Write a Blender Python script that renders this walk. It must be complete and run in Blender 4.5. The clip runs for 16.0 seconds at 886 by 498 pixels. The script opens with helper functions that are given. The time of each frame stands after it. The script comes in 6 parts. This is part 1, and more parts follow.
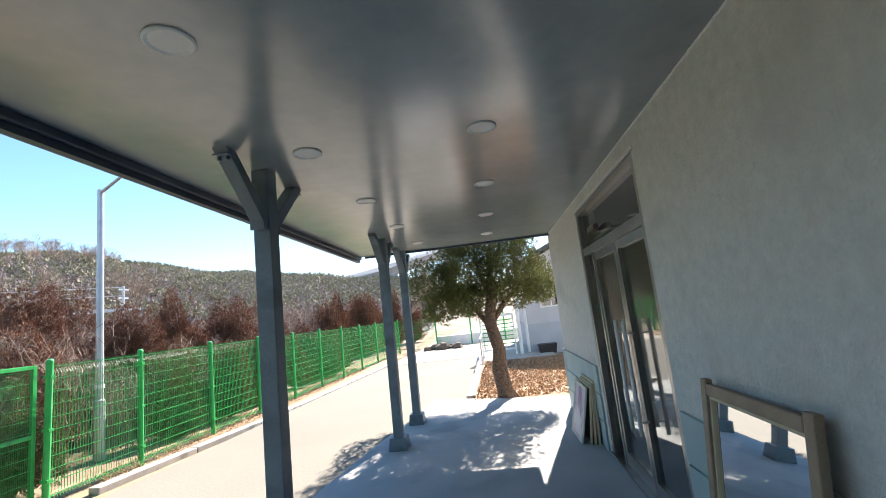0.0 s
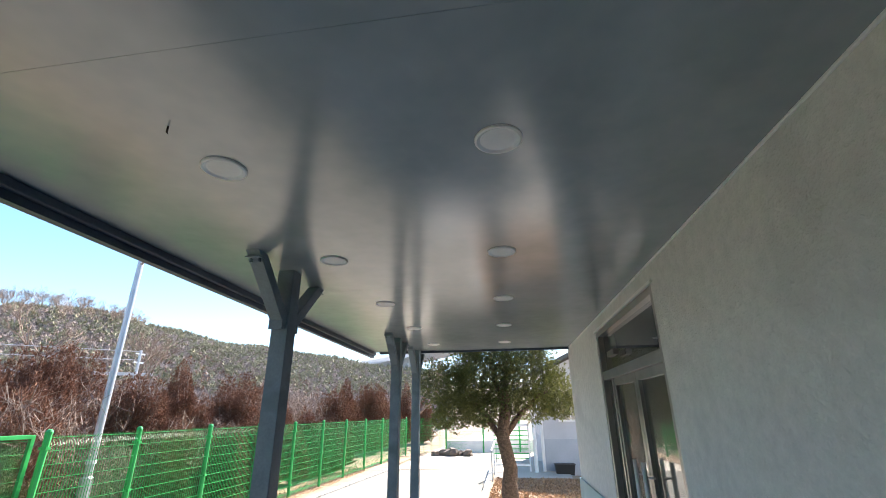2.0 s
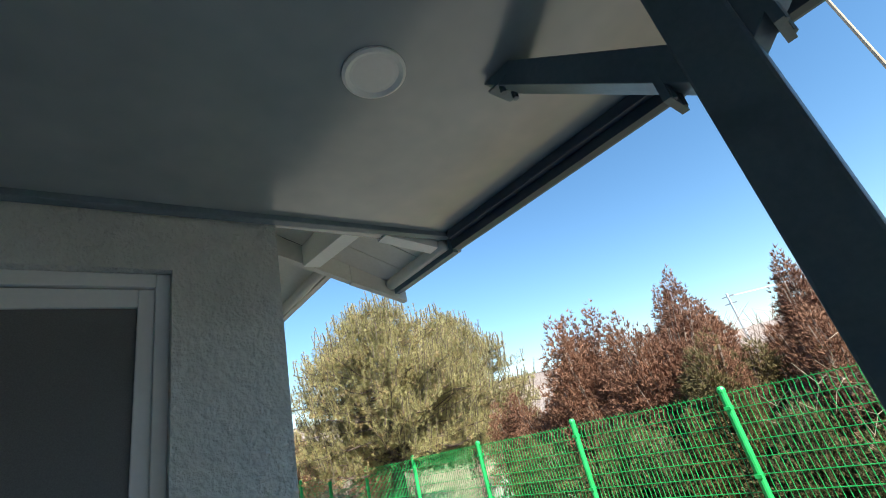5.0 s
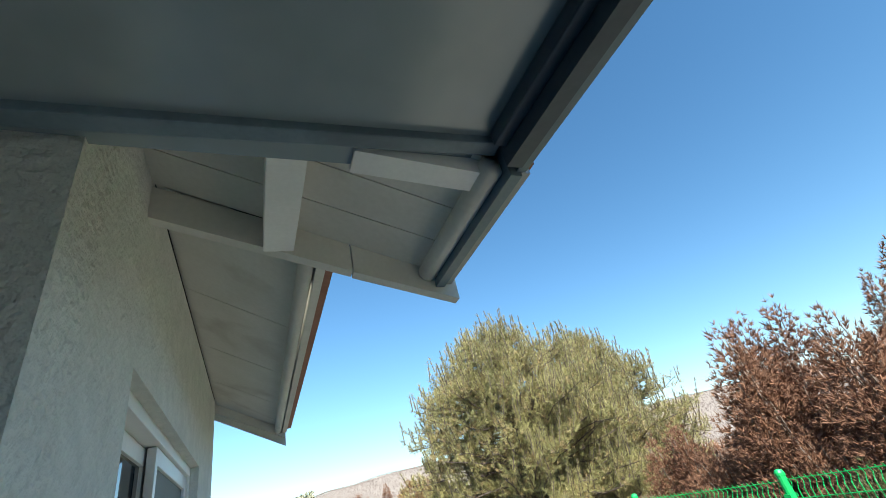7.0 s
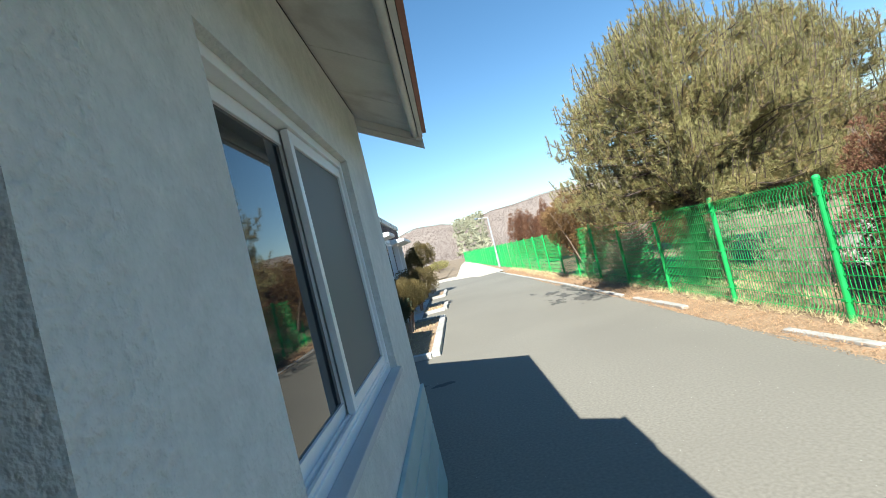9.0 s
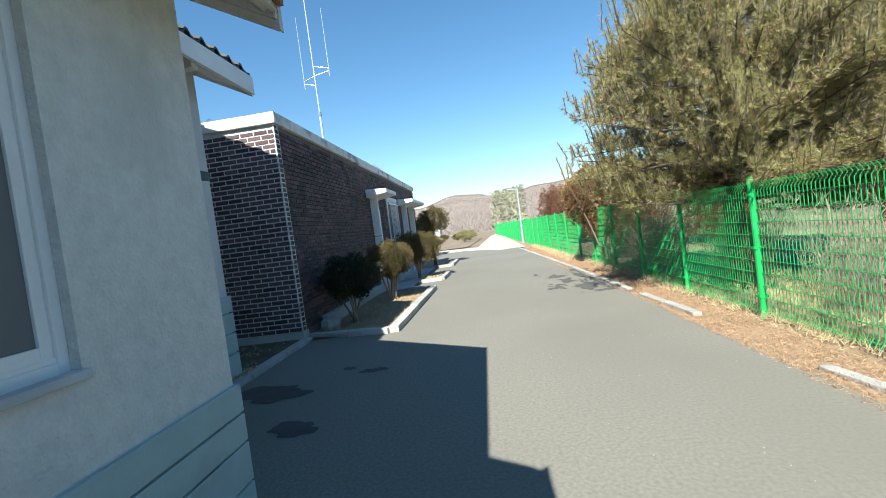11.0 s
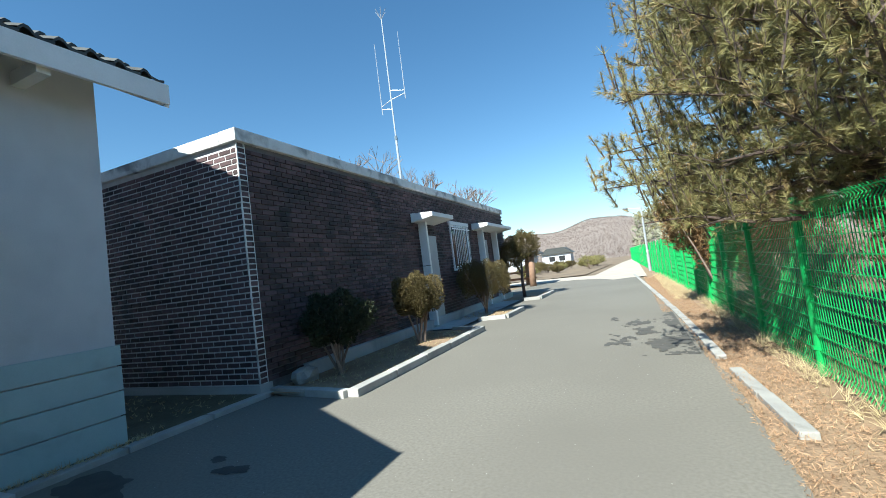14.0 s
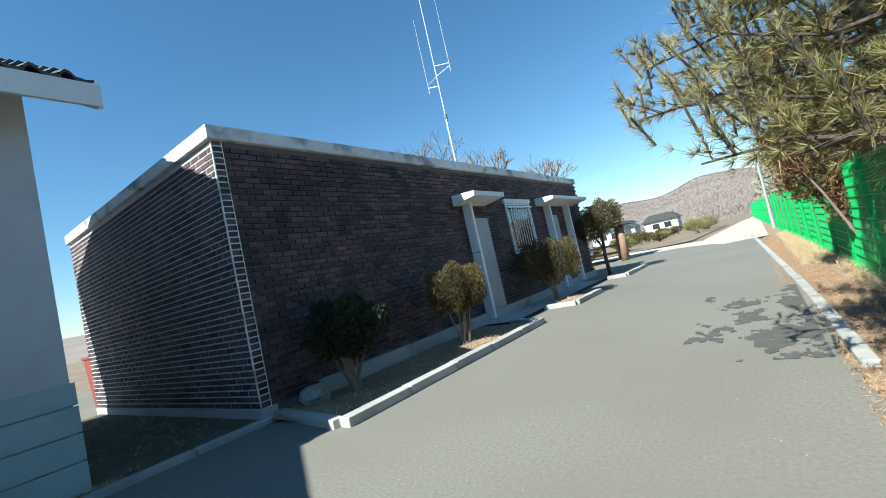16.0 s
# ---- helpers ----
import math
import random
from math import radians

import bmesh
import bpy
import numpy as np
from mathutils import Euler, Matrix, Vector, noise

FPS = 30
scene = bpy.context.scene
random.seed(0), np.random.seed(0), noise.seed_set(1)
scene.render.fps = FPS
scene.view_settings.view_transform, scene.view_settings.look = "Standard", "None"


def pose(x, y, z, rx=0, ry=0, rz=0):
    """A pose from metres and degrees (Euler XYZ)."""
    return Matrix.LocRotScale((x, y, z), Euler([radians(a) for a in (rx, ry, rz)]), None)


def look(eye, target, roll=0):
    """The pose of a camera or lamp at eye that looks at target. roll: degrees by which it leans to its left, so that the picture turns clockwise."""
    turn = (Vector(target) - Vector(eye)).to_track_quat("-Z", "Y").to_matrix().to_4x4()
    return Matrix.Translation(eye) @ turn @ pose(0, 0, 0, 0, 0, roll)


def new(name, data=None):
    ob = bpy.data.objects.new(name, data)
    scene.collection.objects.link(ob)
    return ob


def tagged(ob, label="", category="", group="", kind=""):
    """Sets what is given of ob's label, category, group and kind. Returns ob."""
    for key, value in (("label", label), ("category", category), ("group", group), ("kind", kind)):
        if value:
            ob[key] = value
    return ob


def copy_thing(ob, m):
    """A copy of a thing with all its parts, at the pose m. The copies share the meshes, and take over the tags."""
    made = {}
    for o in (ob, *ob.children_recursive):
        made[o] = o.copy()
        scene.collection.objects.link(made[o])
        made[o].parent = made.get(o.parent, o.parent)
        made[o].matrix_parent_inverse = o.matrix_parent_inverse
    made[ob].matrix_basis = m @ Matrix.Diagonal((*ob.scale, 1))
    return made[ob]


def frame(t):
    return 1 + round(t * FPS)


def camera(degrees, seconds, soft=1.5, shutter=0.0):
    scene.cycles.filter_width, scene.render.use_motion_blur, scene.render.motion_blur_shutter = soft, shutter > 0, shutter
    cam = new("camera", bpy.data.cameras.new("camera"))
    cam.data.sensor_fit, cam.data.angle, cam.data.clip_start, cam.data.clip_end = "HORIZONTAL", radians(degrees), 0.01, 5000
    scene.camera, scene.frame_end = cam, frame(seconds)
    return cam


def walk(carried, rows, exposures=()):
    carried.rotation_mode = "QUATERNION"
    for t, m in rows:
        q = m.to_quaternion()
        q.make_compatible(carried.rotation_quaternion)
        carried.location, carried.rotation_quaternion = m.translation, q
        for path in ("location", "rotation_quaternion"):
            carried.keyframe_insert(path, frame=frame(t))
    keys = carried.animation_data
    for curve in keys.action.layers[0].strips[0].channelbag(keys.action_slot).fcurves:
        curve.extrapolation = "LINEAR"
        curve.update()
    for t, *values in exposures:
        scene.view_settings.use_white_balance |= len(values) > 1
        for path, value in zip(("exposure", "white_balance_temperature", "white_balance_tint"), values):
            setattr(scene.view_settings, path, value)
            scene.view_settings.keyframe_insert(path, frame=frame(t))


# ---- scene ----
cam = camera(91.0, 16.0, 0.9)
PATH = [
    (0, (0.351, 0.301, 1.591), (0.134, 2.267, 1.888), -6.4),
    (0.5, (0.369, 0.278, 1.612), (-0.149, 2.17, 2.001), -6.4),
    (1, (0.371, 0.269, 1.624), (-0.182, 2.137, 2.073), -5.7),
    (1.5, (0.415, 0.254, 1.654), (0.033, 2.137, 2.209), -4.2),
    (2, (0.405, 0.241, 1.723), (0.123, 2.09, 2.43), -0.5),
    (2.5, (0.399, 0.253, 1.689), (0.12, 2.099, 2.405), -1.8),
    (3, (0.303, 0.249, 1.701), (-0.766, 1.77, 2.439), -11.0),
    (3.5, (0.163, 0.013, 1.775), (-1.532, 0.567, 2.68), -12.6),
    (4, (0.124, -0.014, 1.762), (-1.564, -0.641, 2.634), -13.1),
    (4.5, (0.069, -0.009, 1.731), (-1.332, -1.22, 2.486), -12.5),
    (6.8, (-0.903, -0.77, 1.89), (-1.907, -2.229, 2.818), -17.0),
    (7, (-0.923, -0.827, 1.92), (-1.708, -2.372, 2.917), -14.2),
    (7.5, (-0.996, -0.886, 1.945), (-1.261, -2.537, 3.044), -10.4),
    (8, (-1.033, -0.879, 1.936), (-1.226, -2.519, 3.065), -9.6),
    (8.5, (-1.057, -0.937, 1.807), (-1.181, -2.806, 2.509), -9.7),
    (8.7, (-1.072, -0.963, 1.738), (-1.152, -2.912, 2.181), -11.7),
    (9, (-1.088, -1.056, 1.682), (-1.075, -3.055, 1.716), -14.0),
    (9.5, (-1.211, -1.268, 1.616), (-1.198, -3.255, 1.391), -10.5),
    (9.7, (-1.276, -1.364, 1.61), (-1.268, -3.342, 1.319), -11.0),
    (11.8, (-2.5528, -2.8964, 1.3334), (-2.2151, -4.7601, 1.3533), -3.6),
    (12, (-2.6654, -3.0214, 1.3343), (-2.3258, -4.8842, 1.3514), -2.6),
    (12.5, (-2.9672, -3.332, 1.3201), (-2.6427, -5.1976, 1.3438), -5.2),
    (13, (-3.2652, -3.6843, 1.3173), (-2.7543, -5.5073, 1.3722), -6.0),
    (13.5, (-3.4373, -4.1199, 1.287), (-2.9113, -5.9382, 1.3646), -5.5),
    (14, (-3.6398, -4.5177, 1.2841), (-2.9, -6.2573, 1.393), -7.3),
    (14.5, (-3.7807, -4.8718, 1.2785), (-2.9936, -6.5907, 1.3845), -8.2),
    (15, (-3.8602, -5.2838, 1.2983), (-3.1441, -7.0338, 1.3902), -9.9),
    (15.5, (-3.9349, -5.6976, 1.2993), (-2.7221, -7.1361, 1.5114), -12.3),
    (16, (-3.9803, -6.0641, 1.2169), (-2.8792, -7.6002, 1.3286), -12.5),
]
walk(cam, [(t, look(eye, target, roll)) for t, eye, target, roll in PATH],
     [(0.0, 2.06, 6500, 16), (1.0, 1.9, 6500, 16), (2.0, 2.24, 6450, 17), (2.5, 2.24, 6450, 17), (3.0, 1.76, 6450, 16), (3.5, 1.62, 6450, 15), (4.5, 1.66, 6250, 11), (7.0, 1.52, 5950, 3), (8.0, 1.62, 5950, 3), (9.0, 1.42, 6050, 5), (10.5, 1.3, 6000, 4), (13.0, 1.2, 5850, 3), (16.0, 1.12, 5700, 1)])

# ---- sky and sun ----
SUN = Vector((0.26, 1.05, 1.0)).normalized()
world = bpy.data.worlds.new("sky")
scene.world = world
world.use_nodes = True
wn = world.node_tree.nodes
sky = wn.new("ShaderNodeTexSky")
sky.sky_type = "NISHITA"
sky.sun_disc = False
sky.sun_elevation = math.asin(SUN.z)
sky.sun_rotation = math.atan2(SUN.x, SUN.y)
sky.air_density, sky.dust_density, sky.ozone_density = 1.1, 0.0, 2.4
wn["Background"].inputs["Strength"].default_value = 0.070
tone = wn.new("ShaderNodeHueSaturation")
tone.inputs["Hue"].default_value, tone.inputs["Saturation"].default_value = 0.494, 1.14
world.node_tree.links.new(sky.outputs[0], tone.inputs["Color"])
world.node_tree.links.new(tone.outputs[0], wn["Background"].inputs["Color"])
sun = new("sun", bpy.data.lights.new("sun", "SUN"))
sun.data.energy, sun.data.angle, sun.data.color = 5.0, radians(0.5), (1.0, 0.92, 0.79)
sun.matrix_world = look(SUN * 60, (0, 0, 0))


# ---- materials ----
def material(name, c1, c2, rough=0.8, scale=8.0, fine=120.0, bump=0.3, depth=0.004, metal=0.0, spread=0.0, stain=None, stain_scale=1.2, stain_cut=(0.55, 0.7), spec=0.5):
    """Two base colours mixed by noise at two scales, stains of their own shape, fine relief; spread: how much pieces differ."""
    m = bpy.data.materials.new(name)
    m.use_nodes = True
    n, l = m.node_tree.nodes, m.node_tree.links
    b = n["Principled BSDF"]
    tc = n.new("ShaderNodeTexCoord")
    def noise_at(s, detail=4.0, dist=0.0):
        t = n.new("ShaderNodeTexNoise")
        t.inputs["Scale"].default_value, t.inputs["Detail"].default_value, t.inputs["Distortion"].default_value = s, detail, dist
        l.new(tc.outputs["Object"], t.inputs["Vector"])
        return t
    big, small = noise_at(scale), noise_at(fine, 2.0)
    add = n.new("ShaderNodeMath")
    add.operation = "MULTIPLY_ADD"
    l.new(small.outputs["Fac"], add.inputs[0])
    add.inputs[1].default_value = 0.5
    l.new(big.outputs["Fac"], add.inputs[2])
    ramp = n.new("ShaderNodeMapRange")
    ramp.inputs["From Min"].default_value, ramp.inputs["From Max"].default_value = 0.5, 1.0
    l.new(add.outputs[0], ramp.inputs["Value"])
    mix = n.new("ShaderNodeMix")
    mix.data_type = "RGBA"
    mix.inputs[6].default_value, mix.inputs[7].default_value = (*c1, 1), (*c2, 1)
    l.new(ramp.outputs[0], mix.inputs[0])
    out = mix.outputs[2]
    if stain:
        st = noise_at(stain_scale, 6.0, 0.4)
        cut = n.new("ShaderNodeMapRange")
        cut.inputs["From Min"].default_value, cut.inputs["From Max"].default_value = stain_cut
        l.new(st.outputs["Fac"], cut.inputs["Value"])
        m2 = n.new("ShaderNodeMix")
        m2.data_type = "RGBA"
        l.new(cut.outputs[0], m2.inputs[0])
        l.new(out, m2.inputs[6])
        m2.inputs[7].default_value = (*stain, 1)
        out = m2.outputs[2]
    if spread:
        oi, geo = n.new("ShaderNodeObjectInfo"), n.new("ShaderNodeNewGeometry")
        s = n.new("ShaderNodeMath")
        l.new(oi.outputs["Random"], s.inputs[0])
        l.new(geo.outputs["Random Per Island"], s.inputs[1])
        fr = n.new("ShaderNodeMath")
        fr.operation = "FRACT"
        l.new(s.outputs[0], fr.inputs[0])
        hv = n.new("ShaderNodeHueSaturation")
        vr = n.new("ShaderNodeMapRange")
        vr.inputs["To Min"].default_value, vr.inputs["To Max"].default_value = 1 - spread, 1 + spread
        l.new(fr.outputs[0], vr.inputs["Value"])
        l.new(vr.outputs[0], hv.inputs["Value"])
        l.new(out, hv.inputs["Color"])
        out = hv.outputs[0]
    l.new(out, b.inputs["Base Color"])
    b.inputs["Roughness"].default_value, b.inputs["Metallic"].default_value = rough, metal
    b.inputs["Specular IOR Level"].default_value = spec
    if bump:
        bp = n.new("ShaderNodeBump")
        bp.inputs["Strength"].default_value, bp.inputs["Distance"].default_value = bump, depth
        l.new(add.outputs[0], bp.inputs["Height"])
        l.new(bp.outputs[0], b.inputs["Normal"])
    return m


ASPHALT = material("asphalt", (0.160, 0.151, 0.128), (0.240, 0.226, 0.194), 0.92, 40, 210, 0.15, 0.002, stain=(0.172, 0.161, 0.138), stain_scale=0.35, stain_cut=(0.40, 0.75), spec=0.25)
CONCRETE = material("concrete", (0.36, 0.37, 0.37), (0.48, 0.48, 0.47), 0.85, 2.0, 90, 0.25, 0.003, stain=(0.27, 0.28, 0.28), stain_scale=1.1)
KERB = material("kerb concrete", (0.31, 0.305, 0.29), (0.44, 0.43, 0.40), 0.85, 5, 120, 0.4, 0.003, spread=0.12, stain=(0.25, 0.24, 0.22), stain_scale=3)
MOSS = material("dark mossy soil", (0.055, 0.052, 0.028), (0.125, 0.105, 0.06), 0.95, 3, 50, 0.8, 0.02)
OLIVEHEDGE = material("dark olive hedge leaf", (0.05, 0.052, 0.02), (0.17, 0.145, 0.055), 0.75, 1.5, 30, 0.0, spread=0.4)
SANDY = material("pale sandy concrete", (0.41, 0.36, 0.295), (0.52, 0.465, 0.39), 0.9, 1.0, 60, 0.3, 0.004)
SOIL = material("soil", (0.22, 0.145, 0.088), (0.36, 0.255, 0.16), 0.95, 2.5, 40, 0.8, 0.02)
FIELD = material("dry ground", (0.15, 0.11, 0.073), (0.27, 0.205, 0.135), 0.95, 0.4, 8, 0.8, 0.05)
LITTER = material("dry leaf", (0.28, 0.165, 0.09), (0.45, 0.30, 0.18), 0.85, 30, 200, 0.0, spread=0.45)
STUCCO = material("stucco", (0.59, 0.60, 0.575), (0.71, 0.71, 0.68), 0.85, 16, 70, 1.0, 0.012, stain=(0.55, 0.56, 0.54), stain_scale=1.6)
ROUGHCAST = material("lumpy stucco", (0.60, 0.61, 0.585), (0.70, 0.70, 0.67), 0.85, 30, 60, 0.9, 0.015, stain=(0.53, 0.54, 0.52), stain_scale=1.6)
SMOOTH = material("smooth white wall paint", (0.47, 0.48, 0.50), (0.55, 0.56, 0.57), 0.7, 3, 90, 0.25, 0.002, stain=(0.42, 0.43, 0.44), stain_scale=1.3)
DADO = material("pale aqua wall paint", (0.33, 0.44, 0.45), (0.40, 0.51, 0.51), 0.65, 3, 90, 0.25, 0.002, stain=(0.28, 0.37, 0.38), stain_scale=1.5)
GROOVE = material("dark joint", (0.05, 0.06, 0.06), (0.09, 0.10, 0.10), 0.9, 20, 100, 0.0)
CEIL = material("glossy grey ceiling paint", (0.225, 0.268, 0.288), (0.305, 0.342, 0.36), 0.20, 1.6, 9, 0.18, 0.006, spec=1.0)
STEEL = material("blue-grey steel paint", (0.12, 0.165, 0.205), (0.18, 0.23, 0.275), 0.45, 5, 70, 0.2, 0.002, stain=(0.09, 0.12, 0.15), stain_scale=3)
FASCIA = material("dark blue fascia paint", (0.045, 0.06, 0.085), (0.07, 0.09, 0.12), 0.45, 4, 60, 0.15, 0.002)
CREAM = material("cream board paint", (0.60, 0.585, 0.53), (0.70, 0.685, 0.63), 0.7, 4, 60, 0.2, 0.002, stain=(0.48, 0.45, 0.40), stain_scale=2.2)
WHITE = material("white paint", (0.72, 0.72, 0.71), (0.82, 0.82, 0.81), 0.6, 4, 80, 0.15, 0.002)
PVC = material("white plastic frame", (0.76, 0.77, 0.77), (0.84, 0.84, 0.84), 0.35, 3, 60, 0.0)
ALU = material("brushed aluminium", (0.33, 0.32, 0.30), (0.43, 0.42, 0.40), 0.35, 6, 200, 0.05, 0.001, metal=0.9)
GALV = material("galvanised steel", (0.45, 0.47, 0.50), (0.60, 0.62, 0.64), 0.45, 5, 60, 0.1, 0.001, metal=0.6)
BRICK = material("brown brick", (0.042, 0.030, 0.036), (0.125, 0.072, 0.072), 0.8, 1.4, 60, 0.6, 0.004, spread=0.55, stain=(0.030, 0.024, 0.028), stain_scale=2.6, stain_cut=(0.52, 0.64))
PALEMORTAR = material("pale mortar", (0.52, 0.51, 0.51), (0.66, 0.65, 0.64), 0.9, 9, 90, 0.4, 0.003)
MORTAR = material("grey mortar", (0.10, 0.092, 0.095), (0.17, 0.16, 0.16), 0.9, 9, 90, 0.4, 0.003)
CAPPAINT = material("weathered white coping", (0.62, 0.62, 0.60), (0.76, 0.76, 0.74), 0.8, 5, 80, 0.3, 0.003, stain=(0.24, 0.24, 0.235), stain_scale=2.4, stain_cut=(0.5, 0.66))
GREEN = material("green fence coating", (0.02, 0.33, 0.075), (0.035, 0.43, 0.11), 0.4, 8, 90, 0.1, 0.001, stain=(0.02, 0.24, 0.06), stain_scale=4)
TILE = material("dark roof tile", (0.045, 0.05, 0.05), (0.09, 0.095, 0.09), 0.7, 6, 80, 0.3, 0.003, spread=0.25)
RUST = material("rust red roof edge", (0.24, 0.10, 0.065), (0.32, 0.15, 0.10), 0.7, 6, 80, 0.3, 0.003)
AWNING = material("dark green awning", (0.012, 0.05, 0.035), (0.02, 0.075, 0.05), 0.5, 6, 80, 0.1, 0.002)
GREY = material("grey door paint", (0.30, 0.32, 0.34), (0.38, 0.40, 0.42), 0.5, 4, 60, 0.1, 0.001)
# near-black base colour puts the unlit rooms' dimness into their surfaces
DARK = material("near-black for dim rooms and canvas", (0.03, 0.032, 0.032), (0.055, 0.055, 0.055), 0.9, 4, 60, 0.0)
LAMPFACE = material("white lamp diffuser", (0.74, 0.73, 0.72), (0.80, 0.79, 0.78), 0.5, 3, 60, 0.0)
BARK = material("shaggy bark", (0.075, 0.048, 0.035), (0.22, 0.145, 0.10), 0.95, 26, 70, 1.0, 0.05)
PINEBARK = material("pine bark", (0.06, 0.045, 0.04), (0.14, 0.10, 0.08), 0.95, 14, 60, 1.0, 0.02)
TWIG = material("bare twig", (0.20, 0.145, 0.115), (0.33, 0.26, 0.21), 0.9, 4, 60, 0.0, spread=0.3)
PALETWIG = material("pale dry bramble", (0.32, 0.26, 0.19), (0.46, 0.38, 0.29), 0.9, 4, 60, 0.0, spread=0.2)
NEEDLE = material("olive pine needle", (0.15, 0.145, 0.05), (0.36, 0.315, 0.125), 0.6, 1.2, 30, 0.0, spread=0.3)
NEEDLEBROWN = material("browning pine needle", (0.26, 0.19, 0.085), (0.36, 0.27, 0.12), 0.7, 1.2, 30, 0.0, spread=0.3)
JUNIPER = material("green juniper leaf", (0.055, 0.078, 0.020), (0.215, 0.225, 0.055), 0.6, 1.5, 30, 0.0, spread=0.4)
RUSSET = material("russet winter cedar leaf", (0.135, 0.06, 0.035), (0.25, 0.125, 0.07), 0.8, 1.0, 30, 0.0, spread=0.4)
CEDARBROWN = material("brown green cedar leaf", (0.13, 0.075, 0.032), (0.28, 0.165, 0.07), 0.75, 1.2, 30, 0.0, spread=0.4)
BUSHLEAF = material("bronze yew leaf", (0.070, 0.060, 0.020), (0.165, 0.122, 0.042), 0.7, 2.0, 30, 0.0, spread=0.4)
# green leaf darkened far below the yews: the wall's shade is in the colour
DARKLEAF = material("green shrub leaf with shade in its colour", (0.02, 0.03, 0.014), (0.045, 0.055, 0.025), 0.8, 2.0, 30, 0.0, spread=0.4)
STRAW = material("dry grass", (0.42, 0.33, 0.18), (0.58, 0.48, 0.29), 0.9, 3, 60, 0.0, spread=0.3)
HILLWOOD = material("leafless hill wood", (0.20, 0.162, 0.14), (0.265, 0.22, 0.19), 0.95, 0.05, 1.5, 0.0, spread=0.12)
# aerial haze is mixed into the base colours of HAZYWOOD and HILLPINE
HAZYWOOD = material("hill wood paled grey-mauve by painted haze", (0.29, 0.25, 0.235), (0.37, 0.32, 0.30), 0.95, 0.05, 1.5, 0.0, spread=0.15)
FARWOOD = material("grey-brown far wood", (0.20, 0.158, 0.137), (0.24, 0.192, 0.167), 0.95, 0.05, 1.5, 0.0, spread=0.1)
HILLPINE = material("far pine paled by painted haze", (0.23, 0.235, 0.16), (0.31, 0.30, 0.21), 0.95, 0.05, 1.5, 0.0, spread=0.15)
WOOD = material("varnished frame wood", (0.24, 0.165, 0.11), (0.34, 0.25, 0.17), 0.5, 12, 120, 0.2, 0.001)
BOARD = material("raw board", (0.48, 0.40, 0.26), (0.58, 0.50, 0.35), 0.7, 12, 120, 0.2, 0.001)
PAINTING = material("pale canvas with mauve blot", (0.55, 0.50, 0.53), (0.62, 0.58, 0.60), 0.7, 5, 60, 0.1, 0.001, stain=(0.34, 0.20, 0.33), stain_scale=3.2, stain_cut=(0.5, 0.62))
STONE = material("grey field stone", (0.30, 0.29, 0.27), (0.46, 0.45, 0.42), 0.9, 4, 60, 0.6, 0.01, spread=0.2)
DARKSTONE = material("dark brown stone", (0.10, 0.08, 0.065), (0.20, 0.165, 0.135), 0.9, 6, 60, 0.6, 0.01, spread=0.2)
DARKASPHALT = material("darker asphalt blotch", (0.070, 0.067, 0.060), (0.105, 0.099, 0.088), 0.85, 9, 160, 0.3, 0.002)
BLACK = material("black plastic", (0.015, 0.015, 0.016), (0.03, 0.03, 0.03), 0.5, 4, 60, 0.0)
TIMBER = material("weathered red timber", (0.22, 0.13, 0.085), (0.32, 0.20, 0.13), 0.8, 6, 60, 0.3, 0.002)
FARWALL = material("far house wall", (0.38, 0.41, 0.45), (0.45, 0.48, 0.52), 0.8, 2, 40, 0.1, 0.002)
FARPAINT = material("far house white paint", (0.46, 0.47, 0.49), (0.54, 0.55, 0.57), 0.8, 2, 40, 0.1, 0.002)
REDBIN = material("dull red plastic", (0.22, 0.035, 0.03), (0.30, 0.06, 0.05), 0.5, 4, 60, 0.0)
BLUEBIN = material("dark blue plastic", (0.02, 0.045, 0.10), (0.03, 0.06, 0.14), 0.5, 4, 60, 0.0)
CARPAINT = material("white car paint", (0.70, 0.70, 0.70), (0.76, 0.76, 0.76), 0.25, 4, 60, 0.0)
# oil stain colour, darkened further to deepen the shade on the asphalt
OILSHADE = material("oil stain and painted shade", (0.045, 0.043, 0.040), (0.075, 0.070, 0.063), 0.75, 5, 60, 0.1, 0.002)


def plain(name, colour, rough, metal=0.0, transmission=0.0):
    m = bpy.data.materials.new(name)
    m.use_nodes = True
    b = m.node_tree.nodes["Principled BSDF"]
    b.inputs["Base Color"].default_value = (*colour, 1)
    b.inputs["Roughness"].default_value, b.inputs["Metallic"].default_value = rough, metal
    b.inputs["Transmission Weight"].default_value = transmission
    return m


MIRROR = plain("mirror silver", (0.86, 0.88, 0.88), 0.02, 1.0)
GLASS = plain("tinted glass", (0.72, 0.80, 0.82), 0.0, 0.0, 1.0)
DARKGLASS = plain("dark window glass", (0.012, 0.016, 0.02), 0.03)
DARKGLASS.node_tree.nodes["Principled BSDF"].inputs["IOR"].default_value = 1.9
SCREEN = material("insect screen", (0.13, 0.135, 0.14), (0.18, 0.185, 0.19), 0.6, 300, 900, 0.3, 0.001)


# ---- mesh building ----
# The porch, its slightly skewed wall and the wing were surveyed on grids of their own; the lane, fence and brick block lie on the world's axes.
LANE = Matrix()
PORCH = Matrix(((0.946, 0, 0, -0.132), (0, 0.947, 0, -0.152), (0, 0, 0.947, 0), (0, 0, 0, 1)))
WING = PORCH @ Matrix(((0.897, 0, 0, -0.0766), (0, 0.882, 0, -0.013), (0, 0, 1, 0), (0, 0, 0, 1)))
